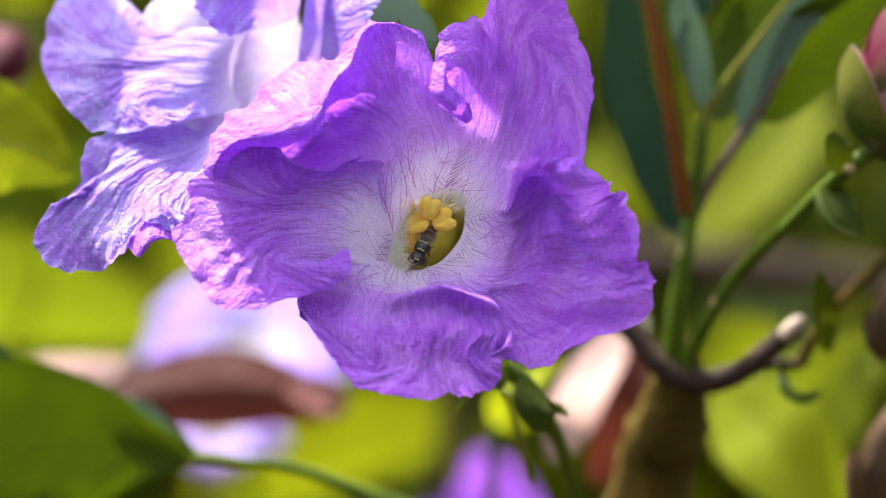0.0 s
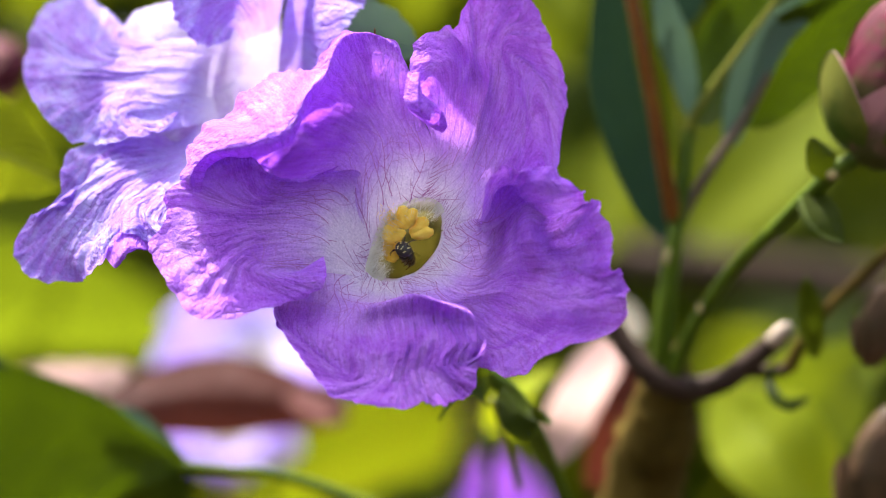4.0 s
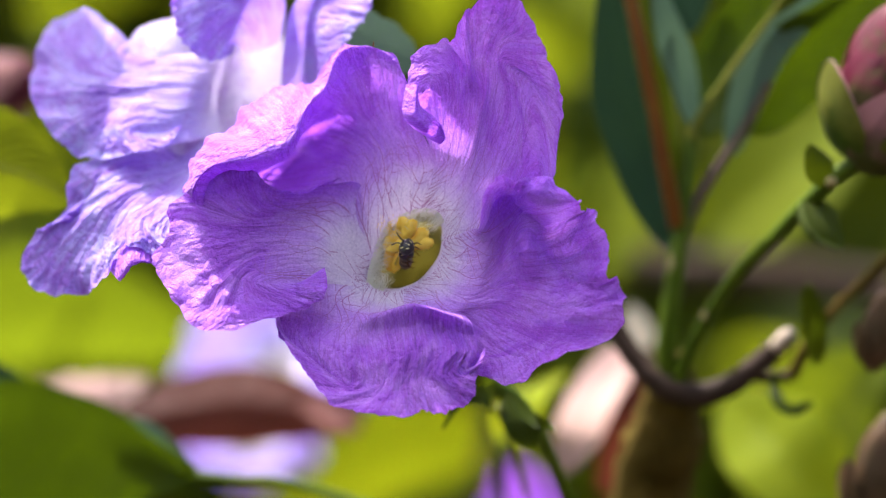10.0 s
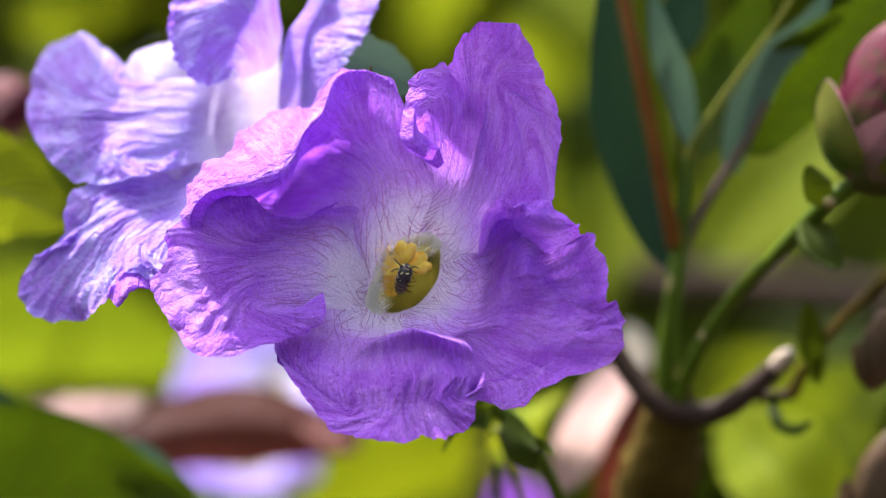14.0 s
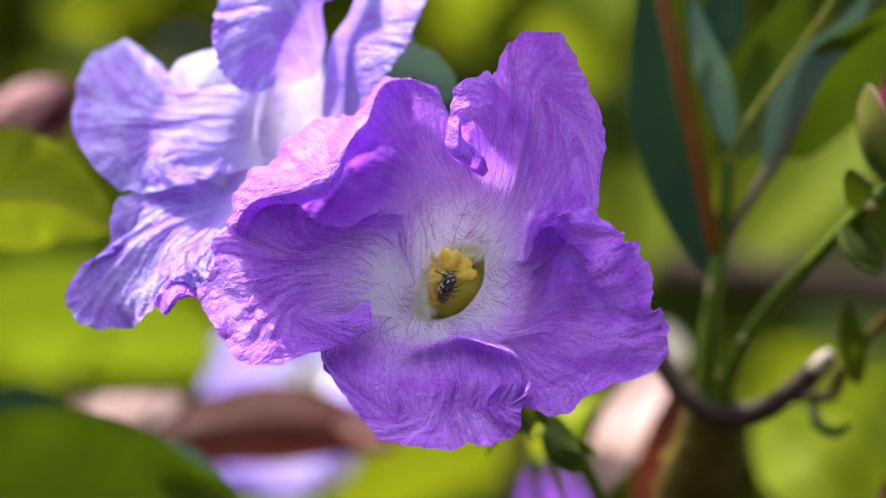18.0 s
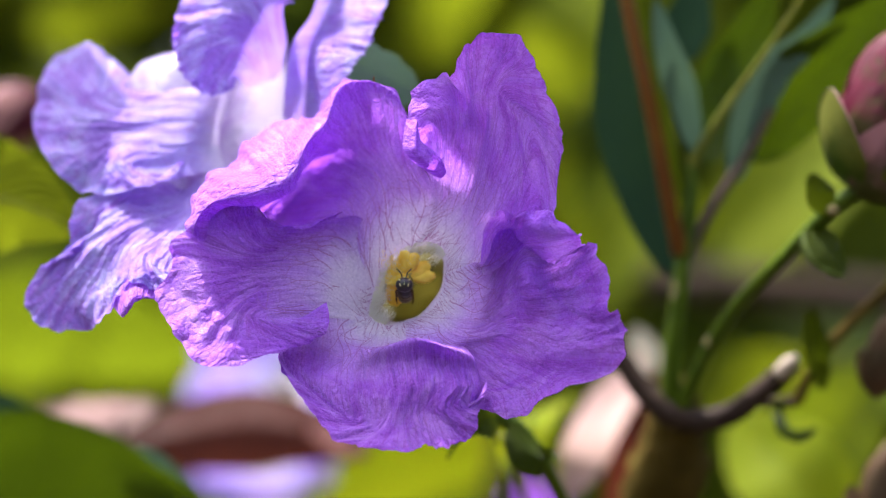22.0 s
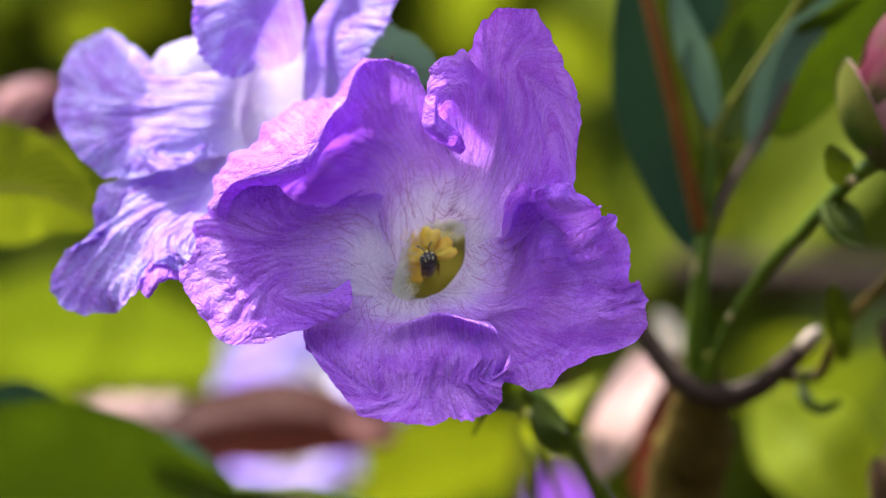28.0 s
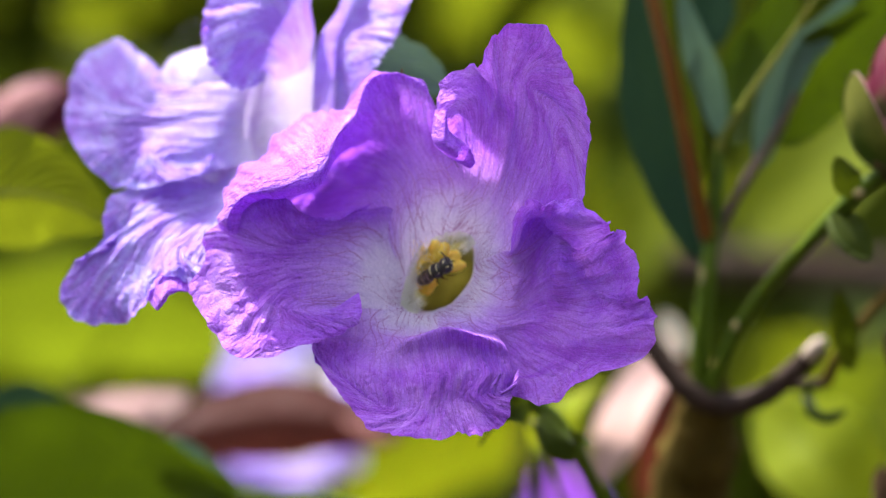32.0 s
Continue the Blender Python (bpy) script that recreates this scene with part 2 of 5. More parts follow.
    bent_at = mix_color(N, L, 0.0009, co.outputs["Object"], warp.outputs["Color"], "ADD")
    rugose = put(N, "ShaderNodeTexVoronoi", feature="DISTANCE_TO_EDGE", voronoi_dimensions="3D", Scale=900.0)
    L.new(bent_at, rugose.inputs["Vector"])
    b5 = put(N, "ShaderNodeBump", Strength=0.6, Distance=0.0005)
    L.new(calc(N, L, "MULTIPLY", calc(N, L, "MINIMUM", rugose.outputs["Distance"], 0.28), zone2.outputs[0]), b5.inputs["Height"])
    L.new(b4.outputs[0], b5.inputs["Normal"])
    rich = mix_color(N, L, 1.0, col, (0.95, 0.84, 1.0), "MULTIPLY")
    return thin(name, col, N, L, m, b5.outputs[0], through=0.41, rough=0.55, spec=0.2, sheen=0.1, glow=rich)


def leaf_material(name, dark, light, glow, through=0.35, rough=0.5, vein=(0.14, 0.19, 0.03), spec=0.12):
    m, N, L = nodes_of(name)
    uv = N.new("ShaderNodeUVMap")
    sep = N.new("ShaderNodeSeparateXYZ")
    L.new(uv.outputs[0], sep.inputs[0])
    co = N.new("ShaderNodeTexCoord")
    big = put(N, "ShaderNodeTexNoise", Scale=45.0, Detail=5.0, Roughness=0.6)
    L.new(co.outputs["Object"], big.inputs["Vector"])
    info = N.new("ShaderNodeNewGeometry")
    mixed = calc(N, L, "ADD", calc(N, L, "MULTIPLY", big.outputs[0], 0.7), calc(N, L, "MULTIPLY", info.outputs["Random Per Island"], 0.35))
    body = ramp(N, [(0.25, dark), (0.75, light)])
    L.new(mixed, body.inputs[0])
    # side veins slant from the midrib
    slant = calc(N, L, "SUBTRACT", calc(N, L, "MULTIPLY", sep.outputs[1], 14.0), calc(N, L, "MULTIPLY", calc(N, L, "ABSOLUTE", sep.outputs[0]), 5.0))
    saw = calc(N, L, "ABSOLUTE", calc(N, L, "SUBTRACT", calc(N, L, "FRACT", slant), 0.5))
    rib = ramp(N, [(0.0, (1, 1, 1)), (0.07, (0, 0, 0))])
    L.new(saw, rib.inputs[0])
    col = mix_color(N, L, calc(N, L, "MULTIPLY", rib.outputs[0], 0.35), body.outputs[0], vein)
    back = mix_color(N, L, 0.75, col, glow)
    b = put(N, "ShaderNodeBump", Strength=0.6, Distance=0.0006)
    fine = put(N, "ShaderNodeTexNoise", Scale=420.0, Detail=3.0)
    L.new(co.outputs["Object"], fine.inputs["Vector"])
    L.new(calc(N, L, "ADD", fine.outputs[0], calc(N, L, "MULTIPLY", saw, 1.2)), b.inputs["Height"])
    return thin(name, col, N, L, m, b.outputs[0], through=through, rough=rough, spec=spec, glow=back)


def solid_material(name, dark, light, rough=0.6, scale=300.0, relief=0.0003, spec=0.15, stretch=(1, 1, 1), coat=0.0):
    m, N, L = nodes_of(name)
    co = N.new("ShaderNodeTexCoord")
    mp = N.new("ShaderNodeMapping")
    mp.inputs["Scale"].default_value = stretch
    L.new(co.outputs["Object"], mp.inputs[0])
    a = put(N, "ShaderNodeTexNoise", Scale=scale, Detail=6.0, Roughness=0.6)
    L.new(mp.outputs[0], a.inputs["Vector"])
    c = put(N, "ShaderNodeTexNoise", Scale=scale * 0.17, Detail=3.0)
    L.new(mp.outputs[0], c.inputs["Vector"])
    body = ramp(N, [(0.3, dark), (0.7, light)])
    L.new(calc(N, L, "ADD", calc(N, L, "MULTIPLY", a.outputs[0], 0.55), calc(N, L, "MULTIPLY", c.outputs[0], 0.45)), body.inputs[0])
    bs = put(N, "ShaderNodeBsdfPrincipled", Roughness=rough)
    bs.inputs["Specular IOR Level"].default_value = spec
    bs.inputs["Coat Weight"].default_value = coat
    b = put(N, "ShaderNodeBump", Strength=0.6, Distance=relief)
    L.new(a.outputs[0], b.inputs["Height"])
    L.new(b.outputs[0], bs.inputs["Normal"])
    L.new(body.outputs[0], bs.inputs["Base Color"])
    out = N.new("ShaderNodeOutputMaterial")
    L.new(bs.outputs[0], out.inputs[0])
    return m


PETAL = petal_material("petal_skin", (0.86, 0.78, 0.88), (0.70, 0.415, 0.90), (0.57, 0.205, 0.92))
PETAL_PALE = petal_material("petal_skin_pale", (0.84, 0.82, 0.87), (0.615, 0.515, 0.89), (0.49, 0.36, 0.89), reach=1.0)
PETAL_WHITE = petal_material("petal_skin_white", (0.84, 0.83, 0.86), (0.80, 0.76, 0.86), (0.66, 0.55, 0.86), reach=2.2)


def throat_material():
    """Inside of the tube: whitish at the rim, olive yellow further in."""
    m, N, L = nodes_of("throat_skin")
    uv = N.new("ShaderNodeUVMap")
    sep = N.new("ShaderNodeSeparateXYZ")
    L.new(uv.outputs[0], sep.inputs[0])
    co = N.new("ShaderNodeTexCoord")
    spot = put(N, "ShaderNodeTexNoise", Scale=500.0, Detail=4.0)
    L.new(co.outputs["Object"], spot.inputs["Vector"])
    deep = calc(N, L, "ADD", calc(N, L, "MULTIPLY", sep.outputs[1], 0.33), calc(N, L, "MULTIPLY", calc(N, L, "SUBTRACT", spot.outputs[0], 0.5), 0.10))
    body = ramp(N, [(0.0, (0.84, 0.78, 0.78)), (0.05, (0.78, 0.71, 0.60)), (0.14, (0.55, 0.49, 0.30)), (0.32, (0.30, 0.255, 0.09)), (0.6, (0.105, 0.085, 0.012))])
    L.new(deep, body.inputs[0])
    b = put(N, "ShaderNodeBump", Strength=0.5, Distance=0.0002)
    L.new(spot.outputs[0], b.inputs["Height"])
    return thin("throat_skin", body.outputs[0], N, L, m, b.outputs[0], through=0.22, rough=0.5, spec=0.3)


THROAT = throat_material()


def vein_material():
    """Veins: dark magenta by the throat, violet further out."""
    m, N, L = nodes_of("vein_skin")
    uv = N.new("ShaderNodeUVMap")
    sep = N.new("ShaderNodeSeparateXYZ")
    L.new(uv.outputs[0], sep.inputs[0])
    body = ramp(N, [(0.08, (0.40, 0.14, 0.36)), (0.25, (0.42, 0.16, 0.52)), (0.5, (0.42, 0.13, 0.74))])
    L.new(calc(N, L, "MULTIPLY", sep.outputs[1], 1 / 26.0), body.inputs[0])
    return thin("vein_skin", body.outputs[0], N, L, m, None, through=0.35, rough=0.6, spec=0.15)


VEIN = vein_material()

GREEN_LEAF = leaf_material("leaf_green", (0.0171, 0.0323, 0.00095), (0.0494, 0.0665, 0.0019), (0.08075, 0.1045, 0.00285), through=0.30)
# on the two broad leaves this darker green stands in for shade
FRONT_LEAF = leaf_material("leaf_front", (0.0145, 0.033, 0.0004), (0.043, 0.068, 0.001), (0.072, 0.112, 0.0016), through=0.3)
FAR_GREEN = leaf_material("foliage_green", (0.0289, 0.0408, 0.0017), (0.085, 0.102, 0.0034), (0.17, 0.1955, 0.0051), through=0.5, rough=0.7, spec=0.08)
# two lit copies of the foliage green, sunlight put into the colour
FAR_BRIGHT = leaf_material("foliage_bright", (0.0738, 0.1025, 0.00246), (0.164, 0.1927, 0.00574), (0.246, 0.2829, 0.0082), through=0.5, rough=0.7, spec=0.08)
FAR_SUNLIT = leaf_material("foliage_sunlit", (0.045, 0.078, 0.002), (0.105, 0.145, 0.004), (0.17, 0.21, 0.006), through=0.5, rough=0.7, spec=0.08)
# shaded copy of the foliage green, shade put into the colour
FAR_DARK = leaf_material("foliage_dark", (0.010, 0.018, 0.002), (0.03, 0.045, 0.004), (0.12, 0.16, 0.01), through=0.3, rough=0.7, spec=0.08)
DARK_LEAF = leaf_material("leaf_dark", (0.005, 0.018, 0.011), (0.012, 0.036, 0.022), (0.04, 0.09, 0.03), through=0.15, vein=(0.03, 0.07, 0.04), rough=0.6, spec=0.12)
TEAL_LEAF = leaf_material("leaf_underside", (0.062, 0.118, 0.085), (0.108, 0.180, 0.125), (0.08, 0.14, 0.07), through=0.2, vein=(0.09, 0.14, 0.10), rough=0.6, spec=0.12)
# lit leaf green, brightened in the colour to look sunlit
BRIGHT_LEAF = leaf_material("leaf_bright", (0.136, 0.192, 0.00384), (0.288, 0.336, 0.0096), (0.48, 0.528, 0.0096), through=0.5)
SOFT_LEAF = leaf_material("leaf_soft", (0.096, 0.136, 0.0028), (0.176, 0.208, 0.0168), (0.208, 0.256, 0.0056), through=0.3)
BROWN_LEAF = leaf_material("leaf_brown", (0.055, 0.012, 0.007), (0.115, 0.028, 0.018), (0.15, 0.03, 0.014), through=0.25, vein=(0.17, 0.085, 0.0595))
PALE_DRY = leaf_material("leaf_bleached", (0.50, 0.44, 0.34), (0.70, 0.64, 0.52), (0.7, 0.6, 0.45), through=0.3, vein=(0.6, 0.5, 0.4))
PINK_DULL = leaf_material("leaf_pink_dull", (0.20, 0.07, 0.06), (0.32, 0.14, 0.12), (0.34, 0.15, 0.12), through=0.3, vein=(0.3, 0.15, 0.1))
PINK_LEAF = leaf_material("leaf_pink", (0.289, 0.153, 0.136), (0.425, 0.2805, 0.2465), (0.425, 0.255, 0.204), through=0.3, vein=(0.51, 0.2975, 0.255))
STEM = solid_material("stem_green", (0.030, 0.058, 0.002), (0.085, 0.125, 0.004), 0.5, 500)
STEM_RED = solid_material("stem_red", (0.098, 0.026, 0.004), (0.165, 0.066, 0.007), 0.5, 500)
STEM_PALE = solid_material("stem_pale", (0.10, 0.115, 0.010), (0.20, 0.20, 0.03), 0.5, 500)
STEM_MAUVE = solid_material("stem_mauve", (0.066, 0.045, 0.034), (0.13, 0.09, 0.064), 0.5, 500)
BARK = solid_material("bark", (0.020, 0.012, 0.008), (0.055, 0.031, 0.020), 0.75, 420, 0.0006)
BARK_PALE = solid_material("bark_pale", (0.036, 0.026, 0.005), (0.13, 0.085, 0.018), 0.9, 160, 0.0012, spec=0.05)
CUT = solid_material("bare_wood", (0.30, 0.22, 0.16), (0.50, 0.40, 0.30), 0.6, 900)
BUD = solid_material("bud_red", (0.040, 0.005, 0.011), (0.105, 0.016, 0.028), 0.6, 230, 0.0004, stretch=(1, 1, 0.25))


def graded_material(name, low, high, rough=0.6, patch=1.1):
    """A bud petal, green at the foot and pink towards its edge."""
    m, N, L = nodes_of(name)
    uv = N.new("ShaderNodeUVMap")
    sep = N.new("ShaderNodeSeparateXYZ")
    L.new(uv.outputs[0], sep.inputs[0])
    co = N.new("ShaderNodeTexCoord")
    n = put(N, "ShaderNodeTexNoise", Scale=170.0, Detail=6.0, Roughness=0.62)
    L.new(co.outputs["Object"], n.inputs["Vector"])
    body = ramp(N, [(0.35, low), (0.8, high)])
    L.new(calc(N, L, "ADD", sep.outputs[1], calc(N, L, "MULTIPLY", calc(N, L, "SUBTRACT", n.outputs[0], 0.5), patch)), body.inputs[0])
    b = put(N, "ShaderNodeBump", Strength=0.7, Distance=0.0005)
    L.new(n.outputs[0], b.inputs["Height"])
    return thin(name, body.outputs[0], N, L, m, b.outputs[0], through=0.15, rough=rough, spec=0.15)


BUD_PALE = graded_material("bud_pale", (0.05, 0.055, 0.010), (0.25, 0.11, 0.115))
SEPAL_CUP = graded_material("sepal_cup", (0.034, 0.062, 0.003), (0.10, 0.105, 0.012), patch=1.6)
BUD_PINK = graded_material("bud_petal_pink", (0.16, 0.045, 0.045), (0.30, 0.13, 0.12))
BUD_RED = graded_material("bud_petal_red", (0.055, 0.042, 0.012), (0.11, 0.010, 0.028), patch=2.6)
BUD_DARK = solid_material("bud_dark", (0.025, 0.020, 0.006), (0.095, 0.045, 0.022), 0.55, 260, 0.0004)
SCAR = solid_material("leaf_scar", (0.24, 0.19, 0.07), (0.38, 0.31, 0.14), 0.6, 900)
SEPAL = leaf_material("sepal_green", (0.07, 0.12, 0.02), (0.16, 0.20, 0.05), (0.3, 0.34, 0.06), through=0.25)
ANTHER = solid_material("anther_yellow", (0.82, 0.46, 0.03), (0.98, 0.74, 0.14), 0.6, 1500, 0.0002)
FILAMENT = solid_material("filament_white", (0.62, 0.58, 0.46), (0.80, 0.77, 0.66), 0.5, 900)
SOIL = solid_material("soil", (0.022, 0.015, 0.009), (0.06, 0.042, 0.027), 0.95, 30, 0.01)

# ---- building helpers ----
ORIGIN = {}


def thing(name, at, label, category, group="", kind=""):
    """An empty at the foot of a thing (millimetres)."""
    ob = new(name)
    ob.empty_display_size = 0.005
    ob.location = place(at)
    ORIGIN[ob] = Vector(at)
    return tagged(ob, label, category, group, kind)


def part(name, verts, faces, material, parent, label="", uvs=None, smooth=True, materials=None):
    """One mesh under a thing or a part; verts in millimetres, in the place's own axes."""
    o = ORIGIN[parent]
    me = bpy.data.meshes.new(name)
    me.from_pydata([((v[0] - o[0]) * MM, (v[1] - o[1]) * MM, (v[2] - o[2]) * MM) for v in verts], [], faces)
    me.materials.append(material)
    if uvs is not None:
        layer = me.uv_layers.new(name="UVMap")
        flat = np.array(uvs, dtype=np.float32)[[v for f in faces for v in f]]
        layer.data.foreach_set("uv", flat.ravel())
    if smooth:
        me.polygons.foreach_set("use_smooth", [True] * len(me.polygons))
    me.update()
    ob = new(name, me)
    ob.parent = parent
    ORIGIN[ob] = o
    if label:
        tagged(ob, label)
    return ob


def curve_points(ctrl, n):
    """n points evenly along a Catmull-Rom curve through ctrl."""
    c = np.array(ctrl, dtype=float)
    if len(c) == 1:
        return np.repeat(c, n, axis=0)
    t = np.linspace(0, len(c) - 1, n)
    i = np.minimum(t.astype(int), len(c) - 2)
    w = (t - i)[:, None]
    p0, p1, p2, p3 = c[np.maximum(i - 1, 0)], c[i], c[i + 1], c[np.minimum(i + 2, len(c) - 1)]
    return 0.5 * (2 * p1 + (p2 - p0) * w + (2 * p0 - 5 * p1 + 4 * p2 - p3) * w ** 2 + (3 * p1 - p0 - 3 * p2 + p3) * w ** 3)


def grid_faces(rows, cols, closed=False):
    out = []
    for j in range(rows - 1):
        for i in range(cols if closed else cols - 1):
            k = (i + 1) % cols
            out.append((j * cols + i, j * cols + k, (j + 1) * cols + k, (j + 1) * cols + i))
    return out


def loft(name, curves, material, parent, label="", n=200, m=84, wrinkle=0.35, ruffle=0.7, jag=0.38, seed=0.0, turns=1.0, u0=0.0, v0=0.0, fold=0.9, pale=0.0, pale_from=-1.0, pale_at=0.7, veined=(0, 0)):
    """A petal: a skin drawn through curves from the throat's rim to the margin, wrinkled along its length and ruffled at the edge."""
    rows = np.array([curve_points(c, n) for c in curves])
    skin = np.zeros((m, n, 3))
    for i in range(n):
        skin[:, i] = curve_points(rows[:, i], m)
    length = np.vstack([np.zeros(n), np.cumsum(np.linalg.norm(np.diff(skin, axis=0), axis=2), axis=0)])
    du = np.gradient(skin, axis=1)
    dv = np.gradient(skin, axis=0)
    nor = np.cross(du, dv)
    nor /= np.linalg.norm(nor, axis=2)[..., None] + 1e-9
    verts, uvs = [], []
    for j in range(m):
        v = j / (m - 1)
        for i in range(n):
            u = i / (n - 1)
            side = min(1.0, 8 * min(u, 1 - u))
            s = length[j, i]
            w = u + 0.07 * noise.noise((u * 4 + seed, s * 0.16, seed + 7)) + 0.02 * noise.noise((u * 11, s * 0.5, seed))
            a = 0.8 * noise.noise((w * 8 * turns + seed, s * 0.10, seed)) + 0.9 * (0.3 - abs(noise.noise((w * 19 * turns + seed, s * 0.16, seed + 3)))) + 0.55 * (0.3 - abs(noise.noise((w * 42 * turns, s * 0.30, seed + 9))))
            e = noise.noise((u * 17 * turns + seed, 5.0, seed)) + 0.5 * noise.noise((u * 40 * turns, 9.0, seed))
            fade = min(1.0, max(0.12, 0.45 + 1.3 * noise.noise((u * 4 * turns + seed, v * 2.2, seed + 20))))
            big = noise.noise((w * 4.2 * turns + seed * 1.7, s * 0.07, seed + 31)) + 0.5 * noise.noise((w * 9.0 * turns, s * 0.12, seed + 37))
            h = fold * 1.5 * big * side * min(1.0, 1.3 * v) ** 2 + wrinkle * 1.5 * a * fade * side * v ** 2.0 + ruffle * e * v ** 5 * side
            p = skin[j, i] + nor[j, i] * h
            if v > 0.8:
                d = dv[j, i] / (np.linalg.norm(dv[j, i]) + 1e-9)
                p = p + d * jag * side * ((v - 0.8) / 0.2) ** 2 * (noise.noise((u * 30 * turns, seed, 1.0)) + 0.6 * noise.noise((u * 75 * turns, seed, 4.0)))
            verts.append(p)
            # pale whitens part of the margin so that it looks sunlit
            uvs.append((u0 + u * turns, s + v0 + 10.0 * v ** 4 - pale * max(0.0, min(1.0, (v - pale_at) / 0.10)) * max(0.0, min(1.0, (0.68 - u) / 0.1)) * max(0.0, min(1.0, (u - pale_from) / 0.08))))
    ob = part(name, verts, grid_faces(m, n), material, parent, label, uvs)
    if veined[0]:
        vein_net(np.array(verts).reshape(m, n, 3), length + v0, ob, *veined, 1.0 / (len(curves) - 1), int(seed * 10))
    return ob


def vein_net(skin, length, petal, count, seams, rim, seed):
    """Branching veins that run out from the throat over a petal, a hair's breadth proud of its face."""
    rng = random.Random(seed)
    m, n = skin.shape[:2]
    across, out = np.gradient(skin, axis=1) * (n - 1), np.gradient(skin, axis=0) * (m - 1)
    nor = np.cross(across, out)
    nor /= np.linalg.norm(nor, axis=2)[..., None] + 1e-9
    if nor[: m // 2, :, 1].mean() > 0:
        nor = -nor
    verts, faces, uvs = [], [], []
    taken, serial = {}, 0
    room = np.linalg.norm(across, axis=2).mean(axis=1)
    v_from = max(0.1, float(np.argmax(room > 0.9 * count)) / (m - 1))
    # each twig: place on the petal, heading from the outward way, length, width, order
    todo = [((k + rng.uniform(0.25, 0.75)) / count, v_from + rng.uniform(0.0, 0.16), rng.uniform(-0.4, 0.4), rng.uniform(9, 18), rng.uniform(0.075, 0.105), 0) for k in range(count) if rng.random() < 0.9]
    for k in range(int(seams * 2.4)):
        # a fringe of short fine veins along the throat's rim
        u = (k + 0.5 + rng.uniform(-0.2, 0.2)) / (seams * 2.4)
        todo.append((u, rim * rng.uniform(0.9, 1.1), rng.uniform(0.3, 0.5) * (1 if u < 0.5 else -1), rng.uniform(2.2, 4.6), rng.uniform(0.05, 0.075), 4))
    for edge, way in ((0.015, 1), (0.985, -1)):
        for k in range(seams):
            todo.append((edge, rim + 0.022 * k + rng.uniform(-0.004, 0.004), way * rng.uniform(0.9, 1.1), rng.uniform(2.0, 4.5), rng.uniform(0.06, 0.085), 4))
    while todo:
        u, v, a, left, width, order = todo.pop(0)
        serial += 1
        whole, bend, first, next_fork = left, rng.uniform(-0.12, 0.12), True, rng.uniform(0.8, 2.0)
        lean = a
        while left > 0 and 0.01 < u < 0.99 and v < 0.96:
            j, i = min(m - 1, int(v * (m - 1))), min(n - 1, int(u * (n - 1)))
            p, s, o, q = skin[j, i], across[j, i], out[j, i], nor[j, i]
            fu, fv = u * (n - 1) - i, v * (m - 1) - j
            if i < n - 1 and j < m - 1:
                p = (p * (1 - fu) + skin[j, i + 1] * fu) * (1 - fv) + (skin[j + 1, i] * (1 - fu) + skin[j + 1, i + 1] * fu) * fv
            spot = tuple(int(c // 0.4) for c in p)
            if taken.get(spot, serial) != serial and whole - left > 0.9:
                left = 0.0
            taken.setdefault(spot, serial)
            ls, lo = np.linalg.norm(s) + 1e-6, np.linalg.norm(o) + 1e-6
            way = math.cos(a) * o / lo + math.sin(a) * s / ls
            side = np.cross(way, q)
            side /= np.linalg.norm(side) + 1e-9
            w = width * 0.5 * (0.45 + 0.55 * left / whole)
            verts += [p + side * w + q * 0.015, p + q * 0.045, p - side * w + q * 0.015]
            uvs += [(0, length[j, i])] * 3
            if not first:
                k = len(verts) - 6
                faces += [(k, k + 1, k + 4, k + 3), (k + 1, k + 2, k + 5, k + 4)]
            first = False
            u, v, left, next_fork = u + 0.3 * math.sin(a) / ls, v + 0.3 * math.cos(a) / lo, left - 0.3, next_fork - 0.3
            a += (bend * 0.3 + rng.uniform(-0.17, 0.17) - 0.07 * (a - 0.6 * lean)) if order < 4 else rng.uniform(-0.09, 0.09) - 0.05 * (a - 0.2 * lean)
            if next_fork < 0 and order < 4 and left > 1.0 and serial < 400:
                turn = rng.choice((-1, 1)) * rng.uniform(0.45, 0.85)
                todo.append((u, v, a + turn, left * rng.uniform(0.45, 0.85), width * rng.uniform(0.65, 0.85), min(order + 1, 3)))
                a -= 0.25 * turn
                next_fork = rng.uniform(1.2, 2.8)
    return tagged(part("venation", verts, faces, VEIN, petal, "fine branching purple veins", uvs), kind="stuff")


def tube(name, ctrl, radii, material, parent, label="", n=28, sides=12, cap=True, knob=0.0, seed=0.0):
    """A round stem through ctrl; radii are spread along it."""
    c = curve_points(ctrl, n)
    r = np.interp(np.linspace(0, 1, n), np.linspace(0, 1, len(radii)), radii)
    verts, uvs = [], []
    up = Vector((0.31, 0.21, 0.93))
    for j in range(n):
        t = Vector(c[min(j + 1, n - 1)] - c[max(j - 1, 0)]).normalized()
        a = t.cross(up).normalized()
        b = t.cross(a)
        for i in range(sides):
            w = 2 * math.pi * i / sides
            k = float(r[j]) * (1 + knob * noise.noise((i * 0.9, j * 0.5, seed)))
            verts.append(Vector(c[j]) + k * (a * math.cos(w) + b * math.sin(w)))
            uvs.append((i / sides, j / n))
    faces = grid_faces(n, sides, True)
    if cap:
        faces.append(tuple(range(sides))[::-1])
        faces.append(tuple(range((n - 1) * sides, n * sides)))
    return part(name, verts, faces, material, parent, label, uvs)


